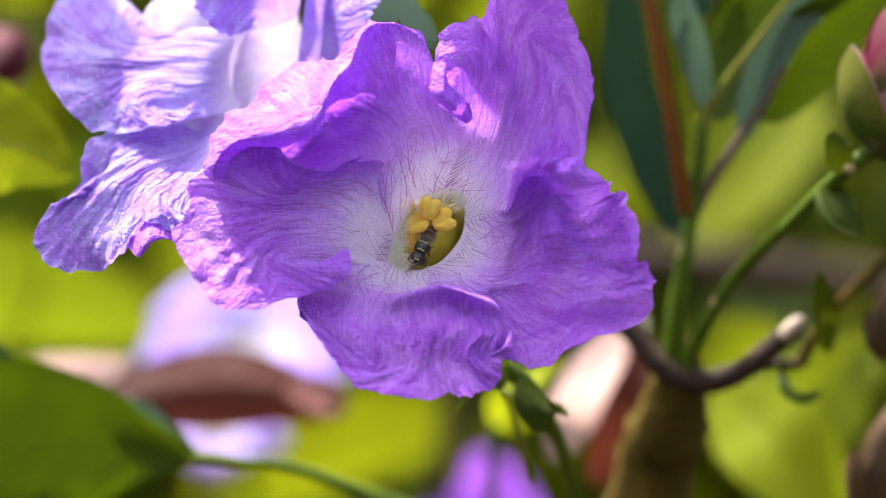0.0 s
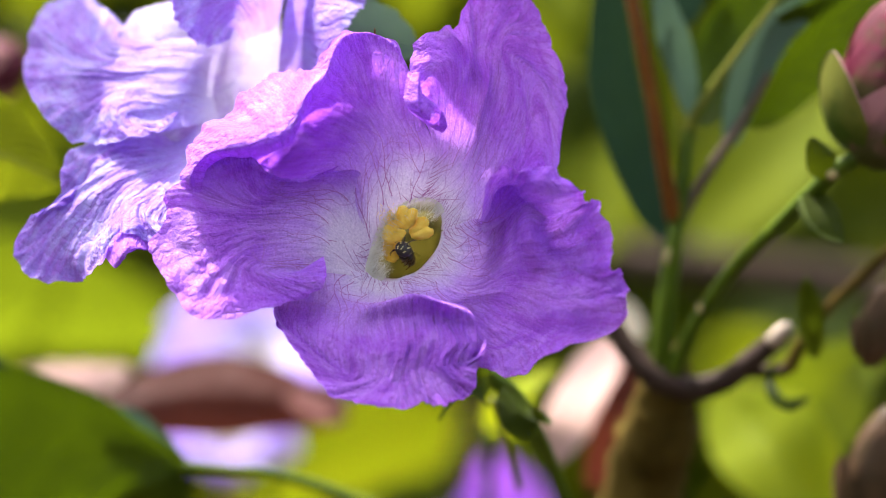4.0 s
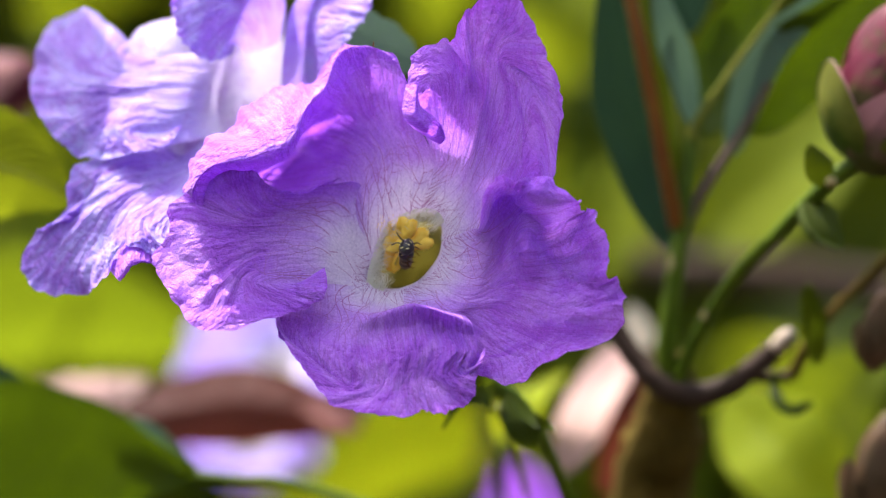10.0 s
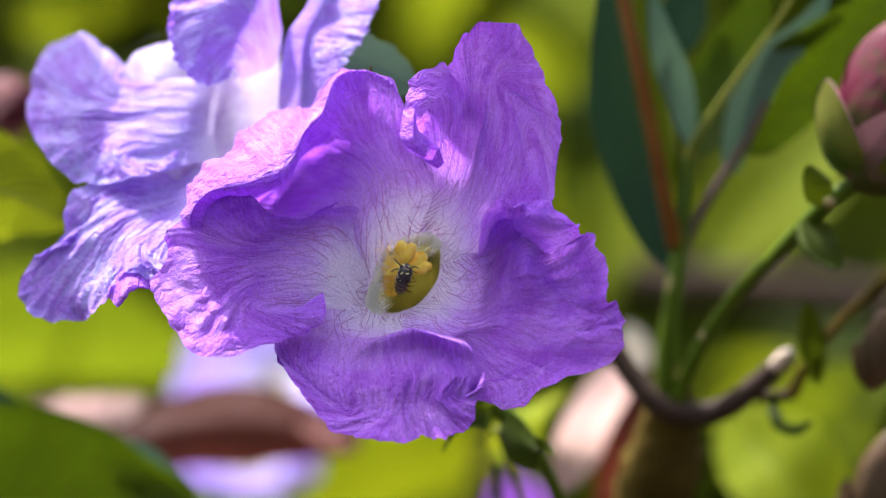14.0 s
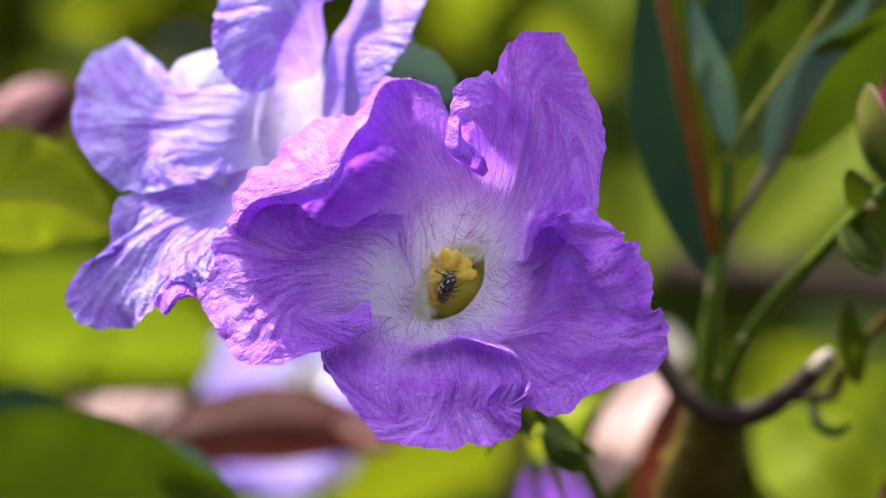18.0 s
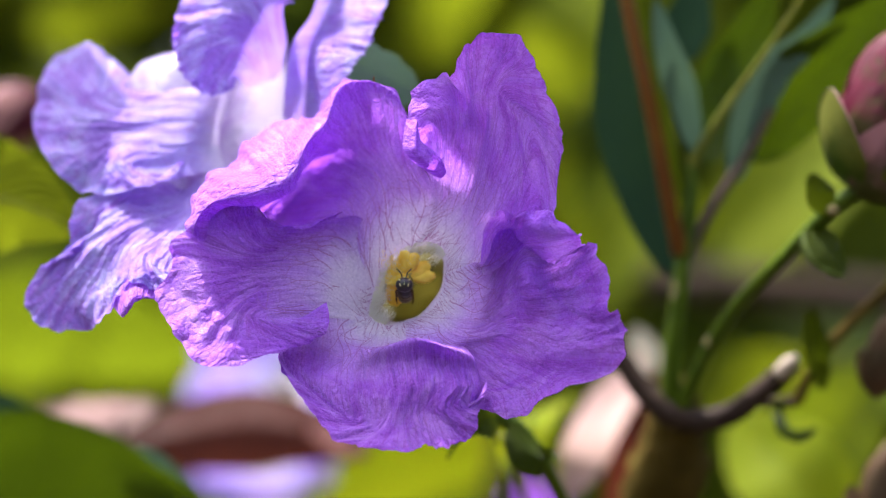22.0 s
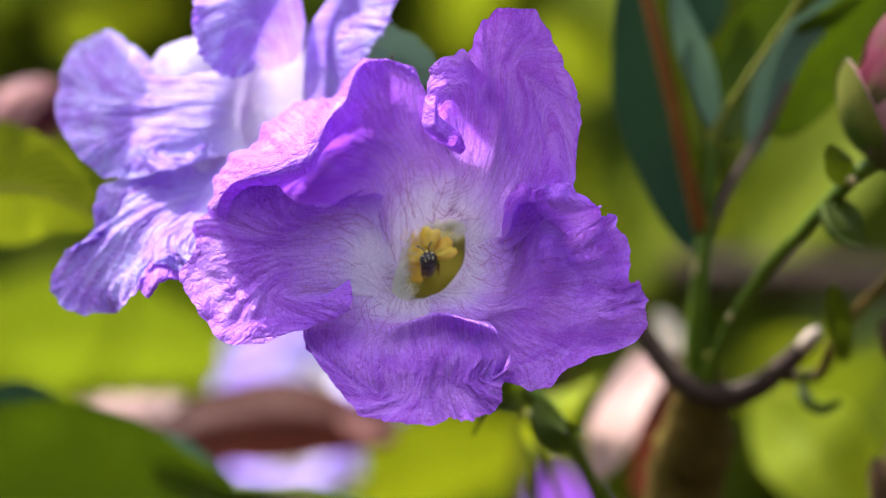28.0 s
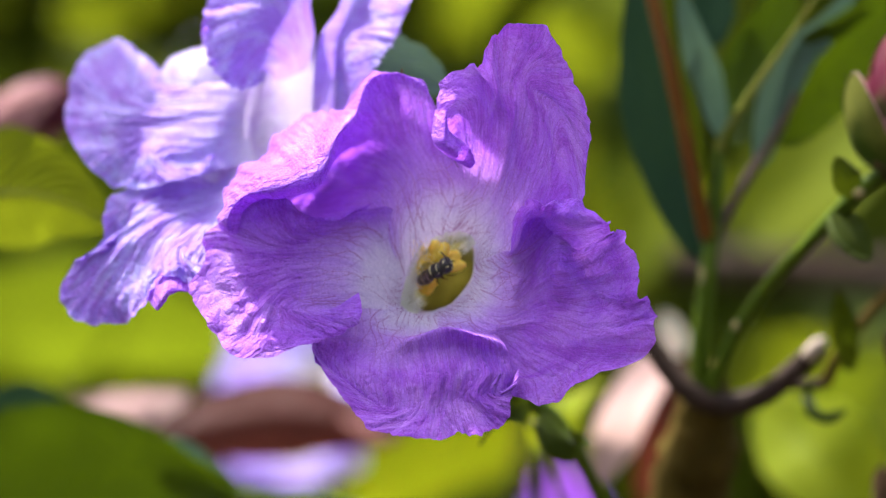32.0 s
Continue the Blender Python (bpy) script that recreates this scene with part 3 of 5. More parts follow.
def blade(ctrl, width, side, fold=0.25, wave=0.4, n=36, m=13, shape=0.85, seed=0.0, tooth=0.0):
    """A leaf blade along the midrib ctrl, width across in the direction side; returns verts, faces, uvs."""
    c = curve_points(ctrl, n)
    side = Vector(side).normalized()
    verts, uvs = [], []
    for j in range(n):
        v = j / (n - 1)
        t = Vector(c[min(j + 1, n - 1)] - c[max(j - 1, 0)]).normalized()
        s = (side - t * side.dot(t)).normalized()
        up = s.cross(t)
        w = width * 0.5 * max(0.02, math.sin(math.pi * min(1, v ** shape * 0.985 + 0.012))) ** 0.8
        for i in range(m):
            u = 2 * i / (m - 1) - 1
            ww = w * (1 + tooth * (abs(u) > 0.9) * (0.5 - (v * 26) % 1.0))
            h = fold * abs(u) * w + wave * noise.noise((u * 1.3 + seed, v * 5, seed)) * abs(u) ** 1.5 - 0.06 * w * math.cos(v * 40 - abs(u) * 5) * abs(u) * 0.3
            verts.append(Vector(c[j]) + s * (u * ww) + up * h)
            uvs.append((u, v))
    return verts, grid_faces(n, m), uvs


def leaf(name, ctrl, width, side, material, parent, label="", rib=None, **more):
    v, f, uv = blade(ctrl, width, side, **more)
    ob = part(name, v, f, material, parent, label, uv)
    if rib:
        w = width * 0.022
        tube("midrib", ctrl, [w * 1.6, w, w * 0.4], rib, ob, "", n=24, sides=6)
    return ob


def blob(name, centre, size, material, parent, label="", axis=(0, 0, 1), n=18, m=14, power=1.0, lumps=0.05, seed=0.0):
    """A rounded body: size gives its half lengths across, deep and along axis."""
    z = Vector(axis).normalized()
    x = Vector((0.0, 1.0, 0.0)).cross(z)
    x = x.normalized() if x.length > 0.01 else Vector((1, 0, 0))
    y = z.cross(x)
    verts, uvs = [], []
    for j in range(m):
        a = math.pi * (j + 0.02) / (m - 0.96)
        for i in range(n):
            w = 2 * math.pi * i / n
            k = 1 + lumps * (noise.noise((math.cos(w) * 1.5 + seed, math.sin(w) * 1.5, math.cos(a) * 2)) + 0.5 * noise.noise((math.cos(w) * 3.5, math.sin(w) * 3.5 + seed, math.cos(a) * 5)))
            s = math.sin(a) ** power * k
            verts.append(Vector(centre) + x * (size[0] * s * math.cos(w)) + y * (size[1] * s * math.sin(w)) - z * (size[2] * math.cos(a)))
            uvs.append((i / n, j / m))
    faces = grid_faces(m, n, True)
    faces += [tuple(range(n))[::-1], tuple(range((m - 1) * n, m * n))]
    return part(name, verts, faces, material, parent, label, uvs)


# ---- ground ----
def ground():
    n, verts = 60, []
    for j in range(n):
        for i in range(n):
            x, y = ((i / (n - 1)) * 2 - 1), ((j / (n - 1)) * 2 - 1)
            x, y = 400 * x * abs(x) ** 2.5, 400 * y * abs(y) ** 2.5
            near = math.hypot(x, y) < 6
            verts.append((x, y, 0.03 * noise.noise((x * 1.5, y * 1.5, 0)) if near else 0))
    me = bpy.data.meshes.new("ground")
    me.from_pydata(verts, [], grid_faces(n, n))
    me.materials.append(SOIL)
    tagged(new("ground", me), "bare brown garden soil under the shrub", "ground", kind="structure")


ground()


# ---- the open flower ----
def spokes(verts, faces, at, way, length, r0, r1, bend=0.0, sides=5):
    """Adds one fine tapering hair."""
    at, way = Vector(at), Vector(way).normalized()
    a = way.orthogonal().normalized()
    b = way.cross(a)
    k = len(verts)
    for j in range(4):
        v = j / 3
        c = at + way * (length * v) + a * (bend * v * v)
        r = r0 + (r1 - r0) * v
        for i in range(sides):
            w = 2 * math.pi * i / sides
            verts.append(c + r * (a * math.cos(w) + b * math.sin(w)))
    for f in grid_faces(4, sides, True):
        faces.append(tuple(x + k for x in f))


RIM = [(-7.7, 5.0, -2.9), (-6.2, 5.0, 0.8), (-2.7, 5.0, 2.9), (0.0, 5.0, 2.4), (0.6, 4.6, 0.1), (-0.3, 4.2, -3.3), (-2.5, 4.0, -5.7), (-5.4, 4.0, -6.5), (-8.1, 4.4, -5.7)]


def throat(parent, rim, back, ends, material, depth=30.0, name="corolla_tube", n=48, m=26):
    """The tube behind the rim, closing in towards back."""
    ring = curve_points(rim + rim[:1], n + 1)[:n]
    mid = ring.mean(axis=0)
    verts, uvs = [], []
    for j in range(m):
        v = j / (m - 1)
        c = mid + (np.array(back) - mid) * v
        k = 1.0 + 0.04 * math.sin(math.pi * min(1, v * 1.6)) ** 2 - (1.0 - ends) * v ** 1.5
        for i in range(n):
            p = c + (ring[i] - mid) * k
            verts.append(p)
            uvs.append((8 * i / n, v * 3))
    faces = grid_faces(m, n, True)
    faces.append(tuple(range((m - 1) * n, m * n)))
    return part(name, verts, faces, material, parent, "yellow-green inside of the flower tube", uvs)


def open_flower():
    fl = thing("flower", (-2.8, 42.0, -4.3), "open violet funnel flower with white veined throat on a green stalk", "flower", "open flowers")
    # limb lobes, each drawn from inside the throat's rim outwards
    mid = np.mean(np.array(RIM), axis=0)
    inward = lambda curve: [tuple(mid + (np.array(p) - mid) * 0.93 + np.array((0.0, 3.2, 0.0))) for p in curve]

    def lobe(curves, white, **more):
        return loft("petal", [inward(curves[0])] + curves, PETAL, fl, v0=-white, m=92, **more)

    # upper lobe whose margin rolls over, with a pocket behind the roll
    # pale whitens the roll to paint in the sun on it
    lobe([
        [(-8.2, 5.4, -4.3), (-7.4, 5.0, -1.5), (-6.2, 5.0, 0.8), (-4.6, 5.0, 2.1), (-2.2, 5.0, 2.9)],
        [(-11.7, 5.4, 4.0), (-10.2, 5.8, 7.3), (-8.0, 5.6, 9.1), (-4.4, 4.5, 9.0), (-0.4, 3.8, 6.8)],
        [(-19.5, 9.0, 3.5), (-18.2, 14.0, 7.6), (-14.0, 11.0, 12.4), (-7.3, 5.5, 14.5), (-1.0, 3.0, 9.6)],
        [(-26.3, 2.0, 3.1), (-26.1, 0.5, 5.7), (-24.2, -1.5, 7.1), (-21.4, -3, 7.4), (-18.5, -3.6, 7.8), (-16.3, -3.4, 8.7), (-15.4, -2.6, 10.5), (-14.7, -1, 13.4), (-12.7, 1.5, 15.9), (-11.1, 2.5, 19.6), (-8.4, 4.0, 20.7), (-5.5, 3.6, 19.4), (-3.5, 3.0, 16.2), (-2.0, 3.0, 11.6)],
        [(-27.9, 0.6, 4.3), (-27.3, 0, 5.6), (-25.4, -1, 8.2), (-22, -2, 9.9), (-19.3, -2.6, 11.1), (-17.4, -2.4, 12.2), (-15.6, -1.6, 13.8), (-14.4, 0.5, 15.2), (-12.7, 3.5, 17.2), (-11.4, 4.5, 20.6), (-8.5, 4.6, 21.1), (-5.4, 3.8, 19.8), (-3.4, 3.0, 16.5), (-2.0, 3.0, 12.0)],
        [(-28.8, 2.0, 4.6), (-28.4, 2.5, 6.1), (-27.8, 5, 9), (-25.3, 7, 11.4), (-22.9, 9, 13.9), (-21, 10, 15.4), (-19, 11, 16.9), (-16.6, 11, 17.3), (-14.7, 11, 17.9), (-11.6, 9.0, 21.4), (-8.6, 5.0, 21.3), (-5.4, 4.0, 20.0), (-3.3, 3.0, 16.6), (-2.0, 3.0, 12.2)]],
        white=4.2, seed=1.0, wrinkle=0.25, fold=0.22, ruffle=0.9, pale=27.0, veined=(7, 3))
    # upper lobe that stands like a fan
    lobe([
        [(-2.2, 5.0, 2.9), (-1.2, 5.0, 3.0), (-0.1, 5.0, 2.5), (0.6, 5.0, 1.0), (0.6, 4.0, -0.7)],
        [(-0.6, 3.5, 7.0), (1.0, 2.4, 7.5), (2.8, 1.6, 6.3), (3.7, 1.2, 4.0), (4.2, 1.4, -1.2)],
        [(-1.1, 2.6, 9.9), (0.6, -0.6, 12.8), (2.6, -0.4, 13.6), (4.8, 0.5, 14.6), (6.2, -1.2, 14.9), (8.8, -2.0, 10.7), (6.7, 0.0, 0.1)],
        [(-2.0, 2.9, 11.6), (-0.9, -1.6, 16.6), (1.8, -1.6, 18.2), (3, 0.9, 18.4), (4.1, -1.6, 18.8), (6.6, -3, 20.6), (7.3, -2.6, 19.0), (10.3, -4.2, 15.0), (11.0, -1.2, 3.8)],
        [(-2.4, 2.6, 12.1), (-3.9, -0.4, 13.1), (-3.6, -0.6, 16.4), (-3.0, 0.0, 20.1), (0.5, -1.0, 21.6), (1.4, -2.5, 21.5), (2.7, -4.0, 23.8), (4.4, -4.6, 25.4), (8.5, -4.8, 25.8), (10.6, -5.0, 22.6), (12.1, -5.0, 18.9), (13.4, -5.0, 15.2), (13.4, -5.0, 11.5), (12.5, -4.0, 6.0), (11.0, -1.0, 2.6)]],
        white=4.0, seed=2.3, wrinkle=0.45, jag=0.45, fold=0.2, ruffle=0.6, veined=(10, 9))
    # side lobe with a fold round its upper corner
    lobe([
        [(0.6, 4.0, -0.7), (0.3, 4.0, -2.5), (-0.9, 4.0, -4.4), (-2.3, 4.0, -5.7), (-4.1, 4.0, -6.3)],
        [(3.6, 1.4, 0.5), (4.4, 0.4, -2.8), (3.6, -0.2, -6.5), (1.0, -0.3, -8.4), (-3.7, 0.8, -8.4)],
        [(4.5, -1.5, 0.6), (6.2, 2.2, 1), (7.3, 1.6, -1.2), (7.6, 0.4, -4.4), (6.7, -1, -7.5), (2.3, 0, -9.4), (-2.1, 1.6, -10.0)],
        [(4.6, -4.6, 2), (6.7, -0.6, 4), (9.1, 0.6, 2.6), (9.5, -4.6, -1.5), (10, -3.6, -5.5), (9.1, -2.4, -9.3), (5.4, -1.8, -12.5), (-0.9, 1.0, -12.2)],
        [(4.9, -6, 3.3), (7.4, -4.6, 5.4), (10.5, -6.8, 4.2), (12.6, -1.4, 0.7), (14.1, -2.2, -3.7), (13.9, -6.2, -7.9), (11.6, -3.6, -11.7), (6.9, -3.2, -13.9), (0.2, 0.0, -13.4)],
        [(4.5, -4.6, 0.3), (4.9, -6.6, 3.8), (7.0, -6.8, 6.3), (9.6, -6.2, 6.2), (12.4, -6.0, 5.9), (15.2, -7.4, 3.2), (15.6, -5.0, 2.4), (17.2, -7.6, 2.4), (17.8, -8.0, -0.4), (18.2, -8.6, -3.6), (19.3, -7.4, -5.2), (20.1, -8.6, -7.3), (19.1, -7.6, -11.1), (13.3, -7.4, -13.8), (10.2, -5.6, -15.3), (7.2, -5.0, -16.4), (4.4, -3.2, -15.6), (1.0, -0.6, -14.4)]],
        white=2.6, seed=4.1, wrinkle=1.3, ruffle=1.1, jag=0.4, fold=0.7, veined=(10, 11))
    # lowest lobe, arched into a ridge above
    lobe([
        [(-3.3, 4.0, -6.1), (-4.6, 4.0, -6.5), (-6.0, 4.0, -6.5), (-7.2, 4.1, -6.2), (-8.2, 4.2, -5.5)],
        [(1.8, 1.6, -8.4), (-1.8, 1.4, -8.3), (-5.3, 0.8, -8.7), (-9.4, 1, -7.9), (-14.2, 1.7, -5)],
        [(3.4, -4, -9.5), (0.9, -5, -8.6), (-2.8, -4.6, -7.7), (-6.5, -2.4, -8.8), (-10.6, -1, -9.2), (-16.5, 2.4, -6.3)],
        [(4.1, -4.8, -11.2), (1.1, -4.2, -10.5), (-2.6, -3.8, -10.1), (-6.2, -2.4, -10.8), (-10.9, -2.4, -11.3), (-17.4, 2, -7.9)],
        [(4.4, -5.4, -12.9), (1.9, -6, -12.8), (-2.1, -5.6, -12.6), (-5.8, -5.2, -13.4), (-11, -4, -13.8), (-17.9, 0.4, -9.7)],
        [(4.2, -5.2, -14.6), (1, -6.8, -15.3), (-2.4, -6.2, -15.9), (-6.1, -6.6, -16.6), (-10.9, -4.6, -16.3), (-17.8, -1, -11.4)],
        [(5.2, -5.6, -12), (4.9, -6.4, -13.7), (4.1, -6.2, -15.6), (3.7, -7, -18.1), (1.7, -8, -19), (-0.5, -8.6, -19.4), (-1.8, -8, -19.1), (-3.8, -9, -19.9), (-7.3, -8.6, -19.6), (-11.3, -7.6, -19.1), (-13.2, -6, -16.9), (-15.8, -4, -14.3), (-17.6, -2, -11.8), (-18.2, 0.5, -9.7), (-17.9, 3, -6.9)]],
        white=3.4, seed=6.2, wrinkle=0.8, ruffle=0.6, fold=0.7, veined=(8, 9))
    # side lobe, flat and half in the sun
    # its outer margin is whitened too, sunlight painted into the colour
    lobe([
        [(-7.9, 4.0, -6.1), (-8.3, 5.0, -5.4), (-8.3, 5.0, -4.6), (-8.1, 5.0, -3.9), (-7.8, 5.0, -3.4)],
        [(-12.0, 1.8, -5.6), (-13.8, 1.0, -3.7), (-13.9, 2.0, -0.6), (-12.4, 3.9, 2.3), (-8.6, 5.1, 5.2)],
        [(-15.3, -0.6, -5.6), (-21.0, -2.0, -4.9), (-22.6, 0.0, -0.6), (-19.8, 1.0, 3.0), (-11.7, 2.4, 5.7)],
        [(-12.7, -0.8, -3.7), (-12.3, -2.2, -5.2), (-12.5, -2.6, -6.8), (-13.7, -2.8, -7.7), (-15.5, -3, -8.5), (-18.3, -4, -9.2), (-23.7, -6.0, -10.7), (-26.8, -5.5, -10.2), (-29.0, -3.5, -7.7), (-30.8, -1.5, -4.9), (-32.0, 0.0, -3.0), (-30.1, 1, 0.1), (-30.5, 2, 2.5), (-28.5, 2.0, 4.6), (-24.5, 0.0, 6.9), (-21.2, 0.0, 7.4), (-19.3, 0.4, 5.7), (-17, 0.2, 4.3), (-15.3, 0.6, 4.4), (-11.6, 2.4, 6.1), (-10.2, 4, 6.8)]],
        white=7.2, seed=8.0, wrinkle=0.6, fold=0.4, pale=17.0, pale_from=0.29, pale_at=0.8, veined=(11, 3))
    loft("petal_fold", [
        [(-3.6, -0.9, 16.6), (-4.0, -2.2, 13.3), (-2.4, -1.8, 11.4), (0.1, -0.6, 9.9)],
        [(-2.4, -3.2, 16.4), (-2.6, -4.4, 13.2), (-1.2, -3.6, 11.4), (0.4, -1, 10.1)],
        [(-2.3, -2.2, 16.4), (-2, -3.4, 14.1), (0.1, -2.8, 12.3), (0.8, -0.8, 10.6)]],
        PETAL, fl, "curled dark purple edge of the upper lobe", n=70, m=28, seed=9.3, wrinkle=0.05, ruffle=0.15, fold=0.05, jag=0.1, v0=16.0, turns=0.25)
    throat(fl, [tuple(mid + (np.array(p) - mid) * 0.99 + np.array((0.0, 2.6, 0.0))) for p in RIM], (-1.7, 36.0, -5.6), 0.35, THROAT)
    # stamens against the upper wall of the tube: a cluster of four, each anther of two sacs
    for a, c, b, lean in (((-4.5, 15.0, 2.7), (-4.0, 8.0, 1.7), (-3.7, 5.0, 0.6), (0.25, -0.2, 1.0)), ((-5.2, 15.0, 1.1), (-5.5, 9.0, 0.1), (-5.2, 5.4, -1.1), (0.75, -0.2, 0.6)),
                          ((-3.3, 16.0, 2.1), (-2.7, 10.0, 0.7), (-2.1, 5.8, -0.7), (0.9, 0.0, 0.45)), ((-5.6, 17.0, 0.1), (-5.6, 10.0, -1.9), (-5.2, 7.0, -3.1), (0.2, 0.1, 1.0))):
        st = tube("stamen", [a, c, b], [0.2, 0.18, 0.14], FILAMENT, fl, "white filament with a yellow anther", n=12, sides=7)
        ax = Vector(lean).normalized()
        across = ax.cross(Vector((0, 1, 0))).normalized()
        for s in (-1, 1):
            p = Vector(b) + across * (0.40 * s)
            blob("anther", (p.x, p.y - 0.25, p.z), (0.70, 0.42, 1.32), ANTHER, st, axis=tuple(ax + across * 0.3 * s), n=20, m=18, power=0.7, lumps=0.42, seed=b[0] + s)
    tube("style", [(-5.9, 5.4, 1.5), (-5.6, 4.6, 0.9), (-5.2, 4.2, 0.5)], [0.08, 0.12, 0.14], PALE_DRY, fl, "pinkish stigma", n=10, sides=7)
    # white hairs along the upper rim
    rng = random.Random(3)
    verts, faces = [], []
    ring = curve_points(RIM + RIM[:1], 200)
    mid = ring.mean(axis=0)
    for _ in range(520):
        p = ring[rng.choice(list(range(0, 80)) + list(range(162, 199)) * 2)]
        w = (mid - p) + np.array([rng.uniform(-2, 2), rng.uniform(-2, 4), rng.uniform(-2, 2)])
        spokes(verts, faces, p, w, rng.uniform(0.9, 2.6), 0.035, 0.01, rng.uniform(-0.4, 0.4), 4)
    gold, gold_f = [], []
    for _ in range(90):
        a = rng.uniform(0, 6.28)
        p = Vector((-5.4, 4.4, 0.8)) + Vector((math.cos(a), 0, math.sin(a))) * rng.uniform(0.1, 1.6)
        spokes(gold, gold_f, p, (rng.uniform(-0.6, 1), -0.8, rng.uniform(-1, 0.6)), rng.uniform(0.4, 1.0), 0.03, 0.012, rng.uniform(-0.3, 0.3), 4)
    part("pollen_hair", gold, gold_f, ANTHER, fl, "golden hairs dusted with pollen")
    tube("bristle", [(-7.4, 4.5, 21.1), (-7.4, 4.2, 21.4), (-7.4, 4.0, 21.7)], [0.12, 0.1, 0.06], STEM_RED, fl, "tiny brown bristle on the petal's edge", n=6, sides=6)
    part("throat_hair", verts, faces, FILAMENT, fl, "fine white hairs on the rim of the throat")
    return fl


flower = open_flower()


# ---- the second flower, behind ----
def side_flower():
    fl = thing("flower", (-19.5, 48.0, 20.0), "pale lilac open flower turned aside, sunlit, wrinkled lobes", "flower", "open flowers")
    loft("petal", [
        [(-18.6, 34.0, 14.9), (-18.6, 34.0, 17.7), (-19.0, 34.0, 20.6), (-19.5, 34.0, 23.4), (-19.7, 34.0, 25.5)],
        [(-22.7, 22.0, 7.5), (-24.8, 23.0, 12.3), (-24.3, 25.0, 17.2), (-23.0, 26.0, 21.4), (-20.9, 26.0, 26.2)],
        [(-26.3, 17.0, 2.7), (-32.4, 18.0, 6.4), (-33.9, 22.0, 13.0), (-31.8, 25.0, 20.0), (-24.3, 25.0, 27.5)]],
        PETAL_WHITE, fl, "white inner limb of the flower", seed=11.0, jag=0, ruffle=0, fold=0.4)
    loft("petal", [
        [(-25.9, 20.0, 12.1), (-26.7, 21.0, 15.0), (-26.4, 22.0, 18.4), (-25.5, 23.0, 21.2)],
        [(-29.2, 16.0, 11.1), (-30.3, 17.0, 14.4), (-30.5, 19.0, 18.2), (-29.8, 22.0, 21.8)],
        [(-32.6, 13.0, 10.3), (-37.4, 15.0, 13.3), (-40.8, 20.0, 18.3), (-37.9, 24.0, 21.9)],
        [(-30.0, 17.0, 13.0), (-31.2, 14.0, 12.2), (-31.9, 12.0, 10.6), (-34.3, 12.0, 9.3), (-38.5, 13.0, 9.0), (-43.4, 15.0, 10.0), (-46.6, 18.0, 12.8), (-49.3, 23.0, 17.4), (-49.0, 27.0, 22.2), (-47.0, 30.0, 26.2), (-43.3, 31.0, 27.3), (-39.9, 29.0, 25.2), (-37.7, 27.0, 23.5)]],
        PETAL_PALE, fl, seed=12.5, wrinkle=1.3, fold=1.1, ruffle=0.6, jag=0.2)
    # white piece of the limb; extra white in the skin paints the sun
    loft("petal", [
        [(-26.3, 24, 17.8), (-25.3, 25, 20.6), (-24, 26, 23.5)],
        [(-30.5, 22, 17.4), (-29.9, 23, 21.2), (-28.4, 25, 24.8)],
        [(-34.2, 22, 17.7), (-33.9, 22, 21.8), (-31.5, 25, 26)],
        [(-36.7, 23, 17.1), (-38.2, 24, 19.9), (-38, 25, 22.7), (-36.8, 26, 25.1), (-34.5, 26, 26.1), (-32.2, 27, 26.7), (-30.4, 28, 27.4)]],
        PETAL_WHITE, fl, seed=13.5, jag=0.05, ruffle=0.1, wrinkle=0.15, fold=0.1)
    loft("petal", [
        [(-24.1, 18.0, 7.4), (-25.8, 19.0, 10.5), (-26.9, 20.0, 11.9), (-27.3, 21.0, 12.6)],
        [(-28.3, 10.0, 4.6), (-29.6, 13.0, 6.7), (-30.1, 15.0, 8.4), (-30.2, 16.0, 9.4)],
        [(-30.4, 5.0, 0.1), (-35.9, 8.0, 2.0), (-38.4, 12.0, 6.3), (-32.8, 21.0, 10.6)],
        [(-28.3, 7.0, 2.6), (-29.4, 5.0, -0.6), (-31.6, 4.0, -3.0), (-34.3, 3.0, -2.5), (-35.8, 3.0, -3.8), (-37.0, 4.0, -5.7), (-40.0, 7.0, -6.4), (-43.8, 9.0, -7.0), (-47.1, 10.0, -5.8), (-48.6, 11.0, -3.2), (-46.4, 11.0, 0.1), (-43.5, 11.0, 1.4), (-43.6, 13.0, 4.2), (-42.5, 16.0, 7.4), (-39.5, 21.0, 10.2), (-33.1, 24.0, 11.3)]],
        PETAL_PALE, fl, seed=14.7, wrinkle=1.4, fold=1.0, ruffle=1.2)
    loft("petal", [
        [(-23.4, 22.0, 21.5), (-21.5, 24.0, 22.5), (-19.5, 25.0, 23.7), (-18.7, 25.0, 27.5)],
        [(-24.0, 17.0, 22.4), (-23.9, 16.0, 26.7), (-22.6, 17.0, 30.8), (-18.9, 21.0, 31.2)],
        [(-24.3, 15.0, 21.3), (-26.4, 14.0, 20.4), (-28.7, 14.0, 21.4), (-30.4, 14.0, 23.5), (-31.4, 15.0, 26.3), (-31.4, 16.0, 29.4), (-30.1, 18.0, 33.6), (-25.9, 20.0, 36.2), (-20.6, 21.0, 35.3), (-17.6, 22.0, 32.0)]],
        PETAL_PALE, fl, seed=16.1, v0=7.0)
